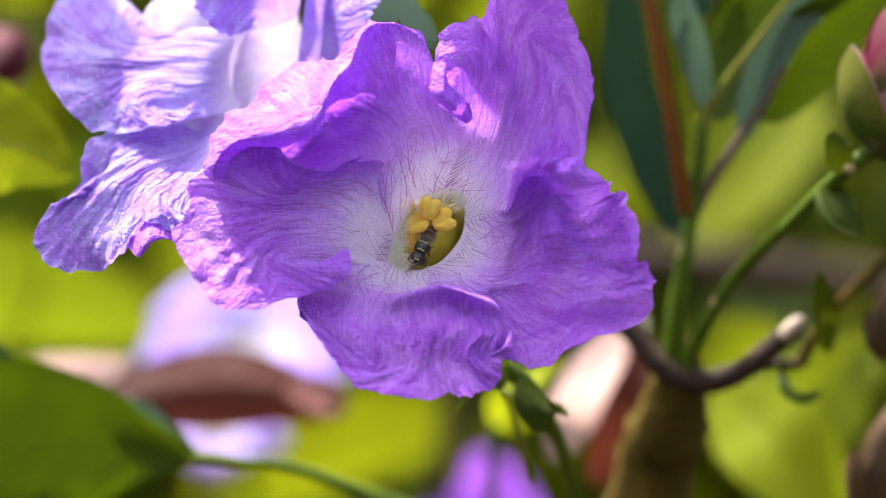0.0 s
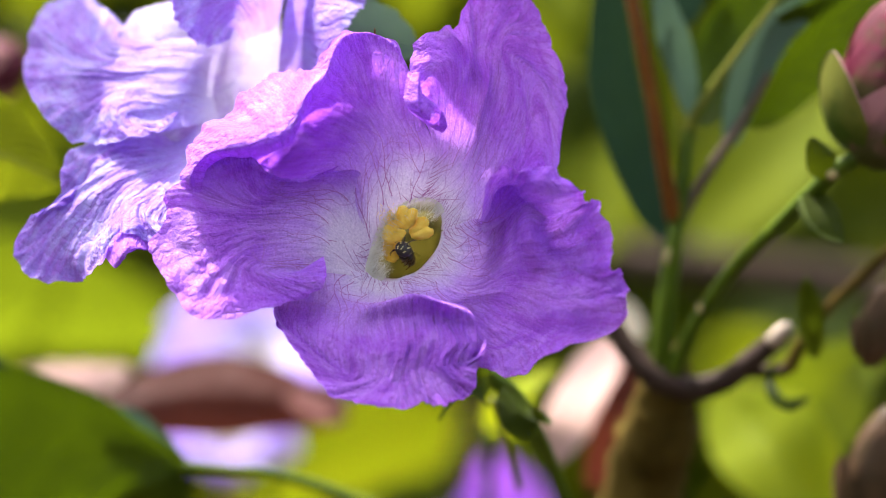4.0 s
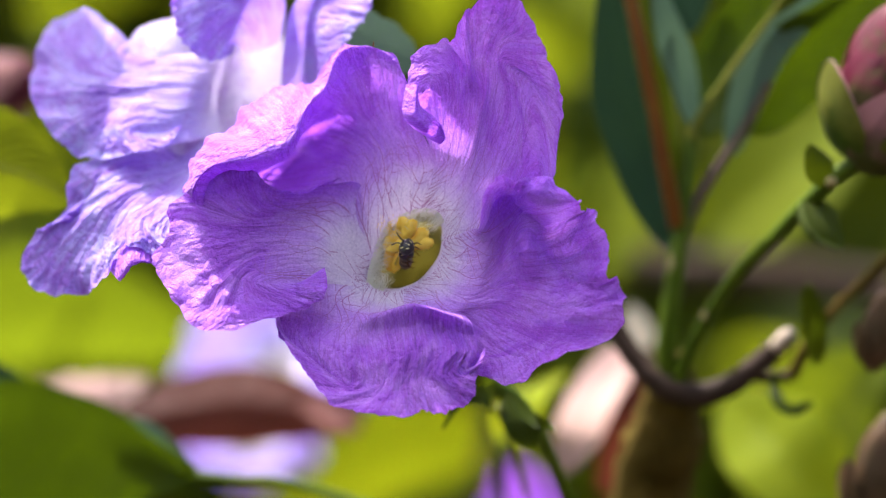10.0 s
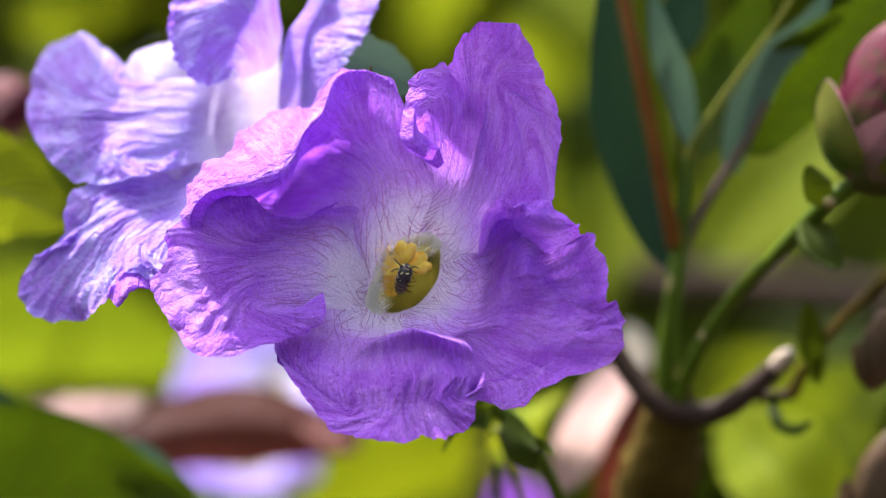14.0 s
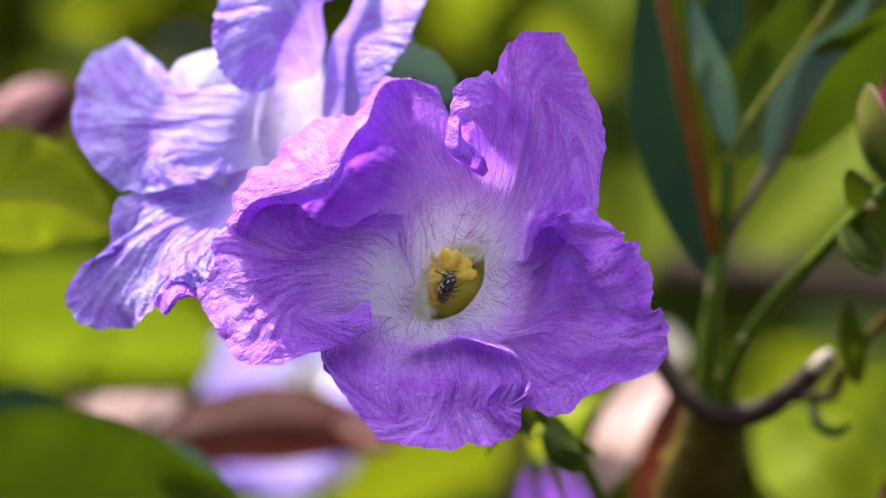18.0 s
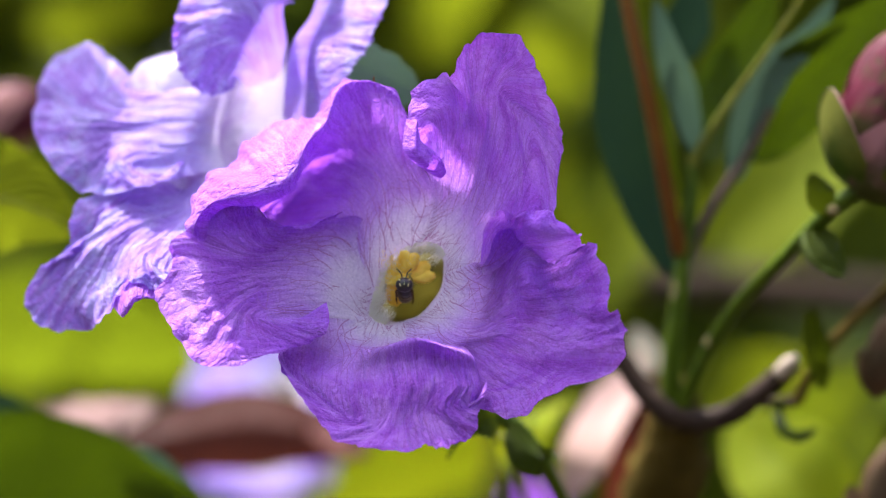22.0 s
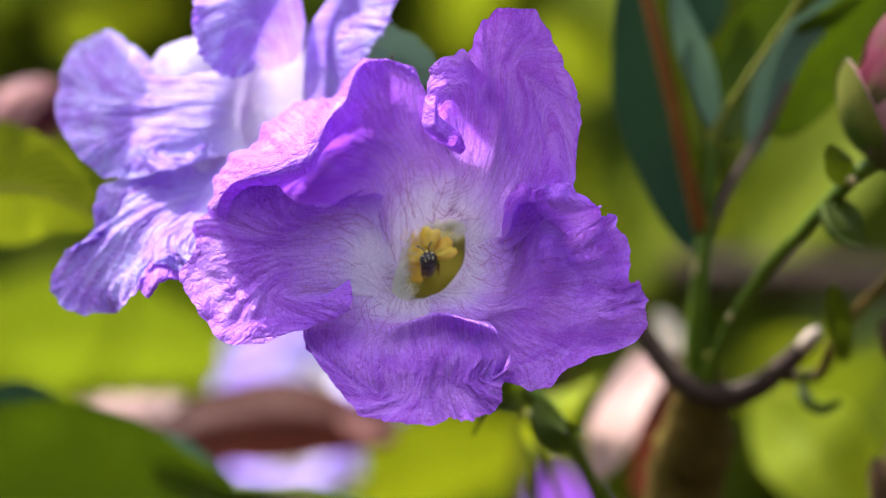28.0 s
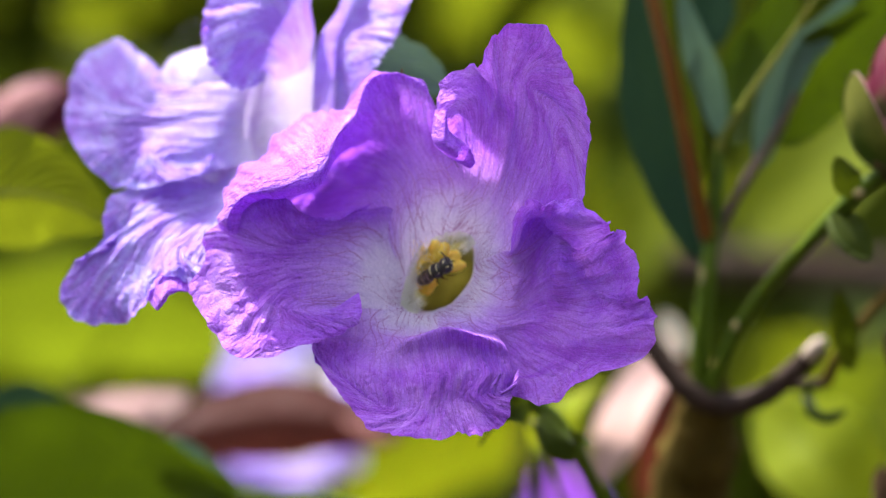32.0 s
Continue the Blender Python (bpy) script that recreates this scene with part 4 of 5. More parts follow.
    loft("petal", [
        [(-19.2, 23.0, 17.9), (-18.6, 20.0, 22.3), (-17.8, 19.0, 26.6), (-15.4, 20.0, 30.4), (-14.2, 22.0, 35.4)],
        [(-16.3, 24.0, 17.5), (-16.3, 23.0, 22.6), (-15.8, 22.0, 26.6), (-14.2, 23.0, 30.7), (-13.0, 25.0, 35.7)],
        [(-13.2, 15.0, 16.7), (-13.6, 16.0, 22.0), (-14.0, 20.0, 27.1), (-12.7, 23.0, 30.7), (-11.2, 27.0, 36.0)],
        [(-11.3, 12.0, 18.5), (-11.2, 14.0, 21.9), (-9.3, 16.0, 24.6), (-7.9, 18.0, 27.9), (-6.9, 20.0, 30.4), (-5.7, 24.0, 35.6)]],
        PETAL_PALE, fl, seed=17.9, v0=6.0)
    loft("petal_fold", [
        [(-37.4, 4, -3.8), (-36.1, 3.6, -1.7), (-34.7, 3.4, -0.7), (-33.3, 3.6, -1.2), (-31.9, 4, -2.4)],
        [(-35.8, 0.6, -5.2), (-35.4, 0, -4), (-34.5, -0.2, -3), (-33.3, 0.8, -2.8), (-32.1, 2.4, -3.2)],
        [(-35.3, 0.4, -5), (-34.6, -0.4, -4.3), (-34.1, -0.4, -3.6), (-33.2, 0.8, -3.2), (-32.1, 2.2, -3.3)]],
        PETAL, fl, "curled purple corner of the lower lobe", n=60, m=20, seed=19.1, wrinkle=0.05, ruffle=0.1, fold=0.05, jag=0.1, v0=18.0, turns=0.25)
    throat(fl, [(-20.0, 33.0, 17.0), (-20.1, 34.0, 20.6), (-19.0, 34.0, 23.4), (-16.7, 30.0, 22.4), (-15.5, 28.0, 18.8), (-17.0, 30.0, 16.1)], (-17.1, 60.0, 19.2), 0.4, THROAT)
    return fl


side_flower()


# ---- stems ----
def plant_stems():
    sh = thing("flowering_shrub", (30, 120, -620), "branched shrub with green, red and brown stems", "shrub")
    tube("stem", [(30, 120, -620), (20, 110, -300), (24, 85, -80)] + [(29.0, 70.0, -36.0), (30.6, 64.0, -28.0), (31.0, 59.0, -21.0), (31.2, 57.0, -16.0)], [6.4, 6.0, 5.6, 5.4, 5.2, 3.6, 1.8], BARK_PALE, sh, "old brown main stem", n=60, sides=20, knob=0.22)
    tube("stem", [(30.0, 57.0, -20.8), (30.3, 55.0, -12.0), (31.1, 54.0, -4.4), (31.9, 54.0, 1.6), (32.9, 54.0, 8.3), (33.4, 54.0, 13.4)], [1.6, 1.35, 1.2, 1.1, 0.9, 0.7], STEM, sh, "upright green stem")
    tube("stem", [(31.4, 54.0, 1.2), (29.7, 52.0, 8.3), (28.1, 51.0, 16.5), (26.4, 50.0, 24.6), (24.8, 50.0, 32.0), (23.5, 50.0, 39.4)], [1.2, 1.0, 0.95, 0.95, 0.9, 0.8], STEM_RED, sh, "reddish-brown young stem")
    tube("stem", [(32.2, 55.0, 0.7), (34.3, 54.0, 5.0), (37.5, 53.0, 10.2), (41.1, 52.0, 15.9), (43.3, 51.0, 20.2)], [0.9, 0.75, 0.7, 0.6, 0.5], STEM_MAUVE, sh, "mauve leaf stalk")
    tube("stem", [(31.4, 56.0, -20.0), (33.7, 52.0, -13.4), (37.8, 46.0, -5.8), (42.6, 38.0, 0.1), (45.8, 34.0, 4.0), (48.8, 31.0, 7.2), (51.9, 30.0, 9.2)], [1.2, 1.05, 0.95, 0.9, 0.95, 1.0, 1.1], STEM, sh, "slanting green bud stalk", n=40, knob=0.1)
    tube("branch", [(21.1, 60.0, -7.6), (22.9, 58.0, -11.5), (25.5, 57.0, -15.8), (29.2, 56.0, -19.7), (34.0, 55.0, -21.2), (38.8, 54.0, -19.6), (43.1, 53.0, -16.0), (46.1, 52.5, -13.2)], [1.2, 1.3, 1.5, 1.8, 1.7, 1.5, 1.4, 1.25], BARK, sh, "bent brown branch with a bare broken end", n=40, knob=0.12)
    tube("broken_end", [(43.9, 52.0, -15.0), (45.3, 51.6, -13.5), (46.5, 51.6, -12.5)], [0.9, 1.1, 0.55], CUT, sh, "pale bare wood", n=8)
    tube("twig", [(46.6, 54.0, -18.7), (49.1, 53.0, -13.4), (53.5, 52.0, -8.3), (58.3, 50.0, -3.6), (64.6, 48.0, 2.3)], [0.9, 0.8, 0.75, 0.8, 0.8], BARK_PALE, sh, "brownish side twig")
    tube("twig", [(38.8, 54.0, -19.6), (41.9, 55.0, -18.8), (46.6, 54.0, -18.7)], [0.6, 0.7, 0.8], BARK, sh)
    tube("stem", [(26.0, 66.0, -62.0), (19.5, 56.0, -42.0), (15.2, 46.0, -31.0), (12.7, 38.0, -25.8), (9.9, 32.0, -21.3), (6.0, 32.0, -17.5), (1.1, 38.0, -10.7), (-1.4, 38.0, -6.4)], [1.2, 1.0, 0.9, 0.95, 1.1, 1.2, 1.5, 1.8], STEM, sh, "green flower stalk", n=40, knob=0.1)
    tube("stem", [(30.5, 62.0, -19.9), (17.1, 72.0, -9.4), (-6.6, 70.0, 3.2), (-14.9, 62.0, 15.5), (-18.4, 56.0, 19.0)], [1.2, 1.0, 1.0, 1.2, 1.6], STEM, sh, "green stalk of the flower behind", n=40)
    tube("stem", [(11.5, 60.0, -35.1), (9.0, 52.0, -26.8), (7.4, 44.0, -22.2)], [0.5, 0.5, 0.4], STEM_PALE, sh, "thin pale stalk", n=16)
    # leaves of the shoots
    lf = lambda ctrl, w, side, mat, label, **k: leaf("leaf", ctrl, w, side, mat, sh, label, **k)
    lf([(31.2, 58, -1.6), (29.2, 58, 3.1), (26.4, 58, 10.7), (23.8, 57, 18.3), (23, 56, 25.8), (22.6, 55, 32.5), (22.2, 54, 39.1)], 7.2, (1, 0.2, 0.1), DARK_LEAF, "dark blue-green leaf", fold=-0.15, shape=0.8)
    lf([(33.7, 54, 14.3), (31.7, 52, 21.7), (29.2, 48, 28.1), (27.6, 46, 34.5)], 4.4, (1, 0.2, 0.15), TEAL_LEAF, "grey-green leaf underside", fold=0.2)
    lf([(33.7, 62, 27.4), (33.1, 62, 30.8), (33.9, 62, 34.7), (35.1, 62, 40.1)], 7.0, (1, 0.2, 0), DARK_LEAF, "dark blue-green leaf", fold=-0.1)
    lf([(31.4, 56, 8.4), (28.6, 54, 19.6), (27.4, 53, 27), (26.6, 52, 37.4)], 3.4, (1, 0.3, 0.1), GREEN_LEAF, "narrow green leaf beside the red stem", fold=0.3)
    # shade on this leaf is put in by the darker front-leaf skin
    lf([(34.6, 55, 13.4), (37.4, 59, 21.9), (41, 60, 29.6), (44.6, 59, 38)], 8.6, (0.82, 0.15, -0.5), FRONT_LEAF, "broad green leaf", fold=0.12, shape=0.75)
    tube("midrib", [(33.1, 53.0, 13.0), (34.0, 52.0, 15.4), (37.6, 50.0, 20.9), (42.4, 46.0, 27.9), (46.8, 42.0, 34.8)], [0.75, 0.6, 0.5, 0.4, 0.25], STEM_PALE, sh, "pale yellowish leaf midrib", n=24, sides=8)
    lf([(38.5, 54, 10.6), (40.2, 52, 18), (42.9, 50, 24.6), (47.5, 48, 29), (51.2, 47, 34.6)], 5.4, (0.8, 0.1, -0.55), TEAL_LEAF, "grey-green leaf underside", fold=0.1, shape=0.8)
    # darker skin again in place of shade
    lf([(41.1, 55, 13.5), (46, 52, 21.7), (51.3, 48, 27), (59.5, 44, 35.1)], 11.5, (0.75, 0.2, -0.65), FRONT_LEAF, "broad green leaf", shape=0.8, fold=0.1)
    lf([(-17.3, 36.0, 29.2), (-12.9, 32.0, 26.4), (-7.9, 29.0, 23.7), (-2.5, 28.0, 20.9)], 9.5, (0.4, 0.2, -0.9), TEAL_LEAF, "grey-green toothed leaf", tooth=0.12, shape=1.2)
    # leaf and stalk out of view, added to cast shade on the pale flower
    shade = Vector((-40.3, 19.0, 17.2)) + SUN_FROM * 62
    lf([tuple(shade + Vector(d)) for d in ((-30, 6, -6), (-12, 4.6, 0), (-3, 4, 1), (4, 2, -1))], 17, (0.1, 1, -0.25), GREEN_LEAF, "unseen green leaf added to shade the pale flower", rib=STEM)
    tube("leaf_stalk", [(30, 118, -600), (-60, 130, -200), (-85, 70, 20), tuple(shade + Vector((-30, 5, -6)))], [3, 2.4, 1.4, 0.7], STEM, sh, "green leaf stalk")
    # stem and leaf out of view, added to shade the violet flower
    tube("stem", [(23.5, 50.0, 39.4), (22.4, 46.0, 56.0), (24.0, 28.0, 70.0), (19.0, 11.0, 73.0)], [0.8, 0.7, 0.6, 0.5], STEM_RED, sh, "reddish-brown young stem")
    lf([(19.0, 11.0, 73.0), (6.0, 11.0, 72.0), (-6.0, 11.5, 71.0), (-20.0, 11.0, 69.0)], 24.0, (0.05, 1, 0.1), GREEN_LEAF, "unseen green leaf added to shade the violet flower", rib=STEM, shape=1.7)
    # second added stem and leaf, unseen, to stop sun above the throat
    tube("stem", [(22.4, 46.0, 56.0), (18.0, 36.0, 66.0), (4.0, 22.5, 70.0)], [0.7, 0.6, 0.5], STEM_RED, sh, "reddish-brown young stem")
    lf([(4.0, 22.5, 70.0), (-8.0, 21.5, 71.0), (-20.0, 21.0, 70.0), (-32.0, 21.8, 69.0)], 6.6, (0.05, 1, 0.1), GREEN_LEAF, "narrow unseen leaf added to shade the violet flower", rib=STEM, shape=1.5)
    lf([(-78, 62, 7), (-66.8, 60, 9.4), (-58.1, 58, 9), (-49.4, 56, 5.2)], 17.5, (0.1, -0.35, 1), FAR_GREEN, "green leaf in half shade", rib=STEM_PALE, wave=1.5)
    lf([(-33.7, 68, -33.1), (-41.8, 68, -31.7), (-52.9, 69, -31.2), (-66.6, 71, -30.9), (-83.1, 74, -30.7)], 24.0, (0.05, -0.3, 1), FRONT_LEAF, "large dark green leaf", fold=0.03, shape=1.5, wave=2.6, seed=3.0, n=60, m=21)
    lf([(-47.1, 69.5, -25.2), (-42.4, 69.5, -26.8), (-37.7, 69.5, -29.8), (-32.8, 69, -33.8)], 3.4, (0.6, -0.5, 0.7), TEAL_LEAF, "grey-green upturned margin of the large leaf", fold=0.3)
    tube("leaf_stalk", [(-34, 68, -33.1), (-27.7, 68, -33.7), (-19.1, 68, -34.7), (9.0, 66.0, -43.5), (23.0, 66.0, -41.9)], [0.8, 0.75, 0.8, 0.9, 1.1], STEM, sh, "green leaf stalk")
    lf([(-73.2, 80.0, -21.0), (-64.7, 78.0, -20.0), (-57.2, 76.0, -21.9)], 5, (0, -0.5, 1), DARK_LEAF, "dark leaf edge")
    # bracts on the bud stalk and under the flower
    br = lambda ctrl, w, side, label, mat=SEPAL, **k: leaf("bract", ctrl, w, side, mat, sh, label, n=22, m=9, **k)
    br([(48.1, 31.0, 6.2), (46.4, 30.0, 8.6), (45.6, 30.0, 11.1)], 3.8, (0.9, 0.25, -0.4), "small rounded bract", GREEN_LEAF, fold=0.2)
    cup = br([(45.6, 33.0, 4.6), (47.3, 31.0, 1.5), (49.5, 30.0, -1.9)], 5.0, (0.8, 0.25, 0.55), "cupped green bract", GREEN_LEAF, fold=0.3, shape=0.8)
    tube("bract_margin", [(44.6, 32.0, 3.7), (45.2, 30.0, 1.1), (46.9, 29.5, -0.8), (49.4, 29.5, -1.7)], [0.16, 0.2, 0.2, 0.12], SEPAL, cup, "pale margin of the bract", n=18, sides=6)
    for p, q in (((30.4, 52.6, -3.8), (0.35, 0.35, 1.2)), ((34.5, 49.4, -10.4), (0.55, 0.5, 0.7)), ((48.2, 30.0, 6.5), (0.8, 0.8, 0.7))):
        blob("leaf_scar", p, q, SCAR, sh, "pale leaf scar on the stem", axis=(0.2, 0, 1), n=12, m=8)
    br([(49.6, 50.0, -16.8), (48.4, 48.0, -12.5), (47.7, 47.0, -8.8), (47.5, 46.0, -5.9)], 3.8, (1, 0.3, 0), "upright green bract", GREEN_LEAF, fold=0.5)
    br([(44.5, 53.0, -17.9), (44.6, 50.0, -21.1), (46.3, 49.0, -22.3), (48.8, 50.0, -21.8)], 2.8, (0.2, 0.8, 0.5), "small curled bract", GREEN_LEAF, fold=0.6)
    br([(6.7, 30.0, -18.1), (4.6, 27.0, -18.9), (2.5, 26.0, -20.9), (0.4, 27.0, -23.8)], 6.5, (0.5, 0.4, 0.8), "green bract under the flower", GREEN_LEAF, fold=0.4)
    br([(8.4, 30.0, -19.5), (10.1, 28.0, -22.4), (12.2, 28.0, -23.8), (13.5, 29.0, -22.9)], 5.0, (0.8, 0.4, 0.3), "green bract under the flower", GREEN_LEAF, fold=0.5)
    br([(6.1, 34.0, -17.6), (4.7, 34.0, -15.5), (3.3, 36.0, -12.7), (1.1, 38.0, -9.9)], 6, (0.8, 0.1, -0.4), "narrow calyx lobe", SEPAL, fold=0.6)
    # old leaves hanging behind
    lf([(17.9, 106, -36.4), (21.6, 110, -29.7), (26, 118, -22.7), (29.8, 124, -15.4)], 9.6, (0.9, 0.1, 0.45), PINK_LEAF, "pale pink withered leaf", shape=1.0)
    lf([(25.9, 122.0, -41.5), (30.0, 120.0, -29.6), (32.3, 124.0, -18.1)], 9, (1, 0.2, 0.2), BROWN_LEAF, "brown withered leaf")
    lf([(32.7, 128, -18.3), (31.6, 128, -14.6), (30.1, 128, -10.9)], 4.6, (0.9, -0.2, -0.2), PALE_DRY, "pale withered leaf tip")
    lf([(-57.4, 150.0, -31.8), (-40.0, 150.0, -28.7), (-27.5, 150.0, -28.9), (-13.9, 150.0, -32.3)], 14.5, (0.1, 0.2, 1), BROWN_LEAF, "red-brown withered leaf")
    lf([(-70.5, 147, -26.3), (-62.7, 146, -25.6), (-57, 147, -25.2), (-50.4, 149, -24)], 9.0, (0.1, 0.75, 0.66), PINK_LEAF, "pale pink withered leaf", wave=2.0)
    lf([(-14, 152, -31), (-18.8, 150, -29.7), (-24.5, 149, -28.7)], 7.0, (0.1, 0.5, 0.8), PINK_DULL, "dull pink withered leaf")
    return sh


plant_stems()


def shell(name, at, half, r, tilt, w0, w1, top, material, parent, label, lift=1.05, n=26, m=18, point=0.35, tall=None):
    """An overlapping outer petal of a bud, from its foot up to a pointed edge."""
    z = Vector(tilt).normalized()
    x = Vector((0.0, 1.0, 0.0)).cross(z).normalized()
    y = z.cross(x)
    verts, uvs = [], []
    for j in range(m):
        for i in range(n):
            u = i / (n - 1)
            w = w0 + (w1 - w0) * u
            a = math.pi * (0.02 + (j / (m - 1)) * (top - point * abs(2 * u - 1) ** 1.6))
            k = lift + 0.03 * noise.noise((u * 6, j * 0.3, w0)) + 0.05 * (j / (m - 1)) ** 6
            s = math.sin(a) ** 0.8 * k * r
            verts.append(Vector(at) + x * (s * math.cos(w)) + y * (s * math.sin(w)) - z * (half * (tall or k) * math.cos(a)))
            uvs.append((u * 2 - 1, j / (m - 1)))
    return part(name, verts, grid_faces(m, n), material, parent, label, uvs)


def bud(at, half, tilt, label, dark=False, wide=0.46, pink=False):
    t = Vector(tilt).normalized()
    base = Vector(at) - t * half
    b = thing("flower_bud", tuple(base), label, "flower bud", "flower buds")
    r = half * wide
    blob("bud_core", at, (r, r, half), BUD_DARK if dark else BUD, b, "furled red petals", axis=tilt, n=24, m=18, power=0.8, lumps=0.16, seed=at[0])
    skin = BUD_DARK if dark else BUD_PINK if pink else BUD_RED
    shell("bud_petal", at, half, r, tilt, 3.9, 6.6, 0.50, BUD_DARK if dark else BUD_PALE, b, "pinkish-green outer petal", 1.10, point=0.2)
    shell("bud_petal", at, half, r, tilt, 4.8, 7.6, 0.74, skin, b, "dull red outer petal", 1.05)
    shell("bud_petal", at, half, r, tilt, 3.2, 5.6, 0.80, skin, b, "dull red outer petal", 1.03, point=0.5)
    shell("bud_petal", at, half, r, tilt, 0.8, 3.6, 0.72, skin, b, "dull red outer petal", 1.02)
    for w, k in ((3.45, 1.36), (1.3, 1.2), (5.7, 1.2)):
        cup = shell("sepal", at, half, r, tilt, w - 0.95, w + 0.95, 0.47, BUD_DARK if dark else SEPAL_CUP, b, "brown sepal" if dark else "green sepal with a pale margin", k, point=0.24, tall=1.02)
        z = t
        x = Vector((0.0, 1.0, 0.0)).cross(z).normalized()
        y = z.cross(x)
        rim = []
        for i in range(15):
            u = i / 14
            a = math.pi * (0.02 + 0.47 - 0.24 * abs(2 * u - 1) ** 1.6)
            q = w - 0.95 + 1.9 * u
            kk = k + 0.05
            rim.append(tuple(Vector(at) + x * (math.sin(a) ** 0.8 * kk * r * math.cos(q)) + y * (math.sin(a) ** 0.8 * kk * r * math.sin(q)) - z * (half * 1.02 * math.cos(a))))
        tube("sepal_margin", rim, [0.1, 0.16, 0.16, 0.1], BUD_DARK if dark else BUD_PALE, cup, "reddish thickened margin", n=30, sides=6)
    return b


bud((56.0, 30.0, 18.8), 10.8, (0.35, 0, 1), "plump red flower bud with green sepals", wide=0.60)
bud((-73.5, 112.0, 20.5), 12.0, (0.86, 0, 0.5), "pinkish-red flower bud behind the pale flower", pink=True)
bud((57.0, 46.0, -12.1), 5.2, (0.3, 0, 1), "dark red-brown bud among bracts", True)
bud((58.4, 52.0, -31.0), 8.5, (0.35, 0, 1), "dark brown bud with bracts", True)

# ---- flowers far behind ----
for at, turn, words in (
        ((4.7, 300.0, -88.8), (-15, -30, 30), "violet flower out of focus behind the stems"),):
    far = copy_thing(flower, Matrix.Translation(place(at)) @ pose(0, 0, 0, *turn))
    far["label"] = words


def far_flower(at, axis, r, label, skin):
    """A flower opened wide towards axis, with five rounded lobes."""
    fl = thing("flower", tuple(Vector(at) - Vector(axis).normalized() * 24), label, "flower", "open flowers")
    z = Vector(axis).normalized()
    x = z.cross(Vector((0.2, 1, 0.1))).normalized()
    y = z.cross(x)
    spot = lambda a, q, h: tuple(Vector(at) + (x * math.cos(a) + y * math.sin(a)) * q + z * h)
    for k in range(5):
        span = [1.257 * (k + 0.5 + d) for d in (-0.56, -0.35, 0.0, 0.35, 0.56)]
        loft("petal", [[spot(a, 4, 0) for a in span], [spot(a, r * 0.45, 4) for a in span],
                       [spot(a, r * f, h) for a, f, h in zip(span, (0.74, 0.84, 0.86, 0.84, 0.74), (4, 6, 5, 6, 4))],
                       [spot(a, r * f, h) for a, f, h in zip(span, (0.78, 0.98, 1.04, 0.98, 0.78), (4, 4, 3.5, 4, 4))]], skin, fl, n=60, m=30, seed=20.0 + k)
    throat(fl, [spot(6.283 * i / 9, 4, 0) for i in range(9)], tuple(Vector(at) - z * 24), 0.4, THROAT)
    return fl


far_flower((-46.4, 320.0, -52.2), (0.05, -0.5, 0.87), 16, "pale sunlit lilac flower out of focus, facing up", PETAL_PALE)
far_flower((-38.4, 300.0, -30.1), (-0.05, -0.72, 0.68), 24, "lilac flower out of focus behind a withered leaf", PETAL_PALE)


def back_stems():
    sh = thing("background_shrub", (-40, 380, -620), "stems of the shrub behind, out of focus", "shrub")
    for a in ((-39.5, 318.0, -48.3), (-48.1, 342.0, -78.2), (4.7, 303.0, -89.6)):
        tube("stem", [(-40, 380, -620), (-30, 370, -300), (a[0] + 3, a[1] + 30, a[2] - 60), (a[0], a[1] + 12, a[2])], [4, 3, 1.6, 1.2], STEM, sh, "green flower stalk")
    tube("branch", [(-40, 380, -620), (0, 420, -300), (10, 430, -80)] + [(34.0, 420.0, -6.1), (57.2, 415.0, -7.7), (83.2, 410.0, -9.9), (108.0, 410.0, -12.3), (142.2, 410.0, -15.4)], [6, 5, 4, 4.5, 5.5, 6, 6, 5], BARK, sh, "brown branch out of focus", n=50)


back_stems()


# ---- foliage behind ----
def far_leaf(ctrl, w, side, mat, label, **k):
    t = thing("leaf_spray", (ctrl[0][0], ctrl[0][1] + 60, -620), label, "leaf", "leaves behind")
    a = ctrl[0]
    tube("stalk", [(a[0], a[1] + 60, -620), (a[0], a[1] + 60, -260), (a[0], a[1] + 30, a[2] - 50), a], [2.5, 2, 1.2, 0.8], STEM, t, n=20, sides=8)
    leaf("blade", ctrl, w, side, mat, t, "", n=20, m=9, **k)


# sunlit look of the yellow-green leaves comes largely from their brighter skins
far_leaf([(-157.1, 430.0, -31.8), (-114.0, 420.0, -22.7), (-64.5, 430.0, -31.8)], 44, (0, -0.8, 1), FAR_SUNLIT, "sunlit yellow-green leaf far behind the flower")
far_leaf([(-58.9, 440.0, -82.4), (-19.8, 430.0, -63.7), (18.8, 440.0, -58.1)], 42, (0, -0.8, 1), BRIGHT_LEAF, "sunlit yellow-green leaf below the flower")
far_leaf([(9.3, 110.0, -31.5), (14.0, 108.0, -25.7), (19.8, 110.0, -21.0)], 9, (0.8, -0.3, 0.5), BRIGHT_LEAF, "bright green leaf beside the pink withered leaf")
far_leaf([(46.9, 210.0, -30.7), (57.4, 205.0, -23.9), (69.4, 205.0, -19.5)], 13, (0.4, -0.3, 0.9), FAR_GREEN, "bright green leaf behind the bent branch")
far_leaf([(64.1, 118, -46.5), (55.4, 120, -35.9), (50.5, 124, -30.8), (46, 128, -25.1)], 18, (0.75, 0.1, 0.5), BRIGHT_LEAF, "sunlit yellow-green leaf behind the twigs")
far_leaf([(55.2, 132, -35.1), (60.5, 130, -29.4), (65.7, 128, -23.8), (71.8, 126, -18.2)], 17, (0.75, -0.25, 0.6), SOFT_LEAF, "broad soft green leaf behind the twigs")
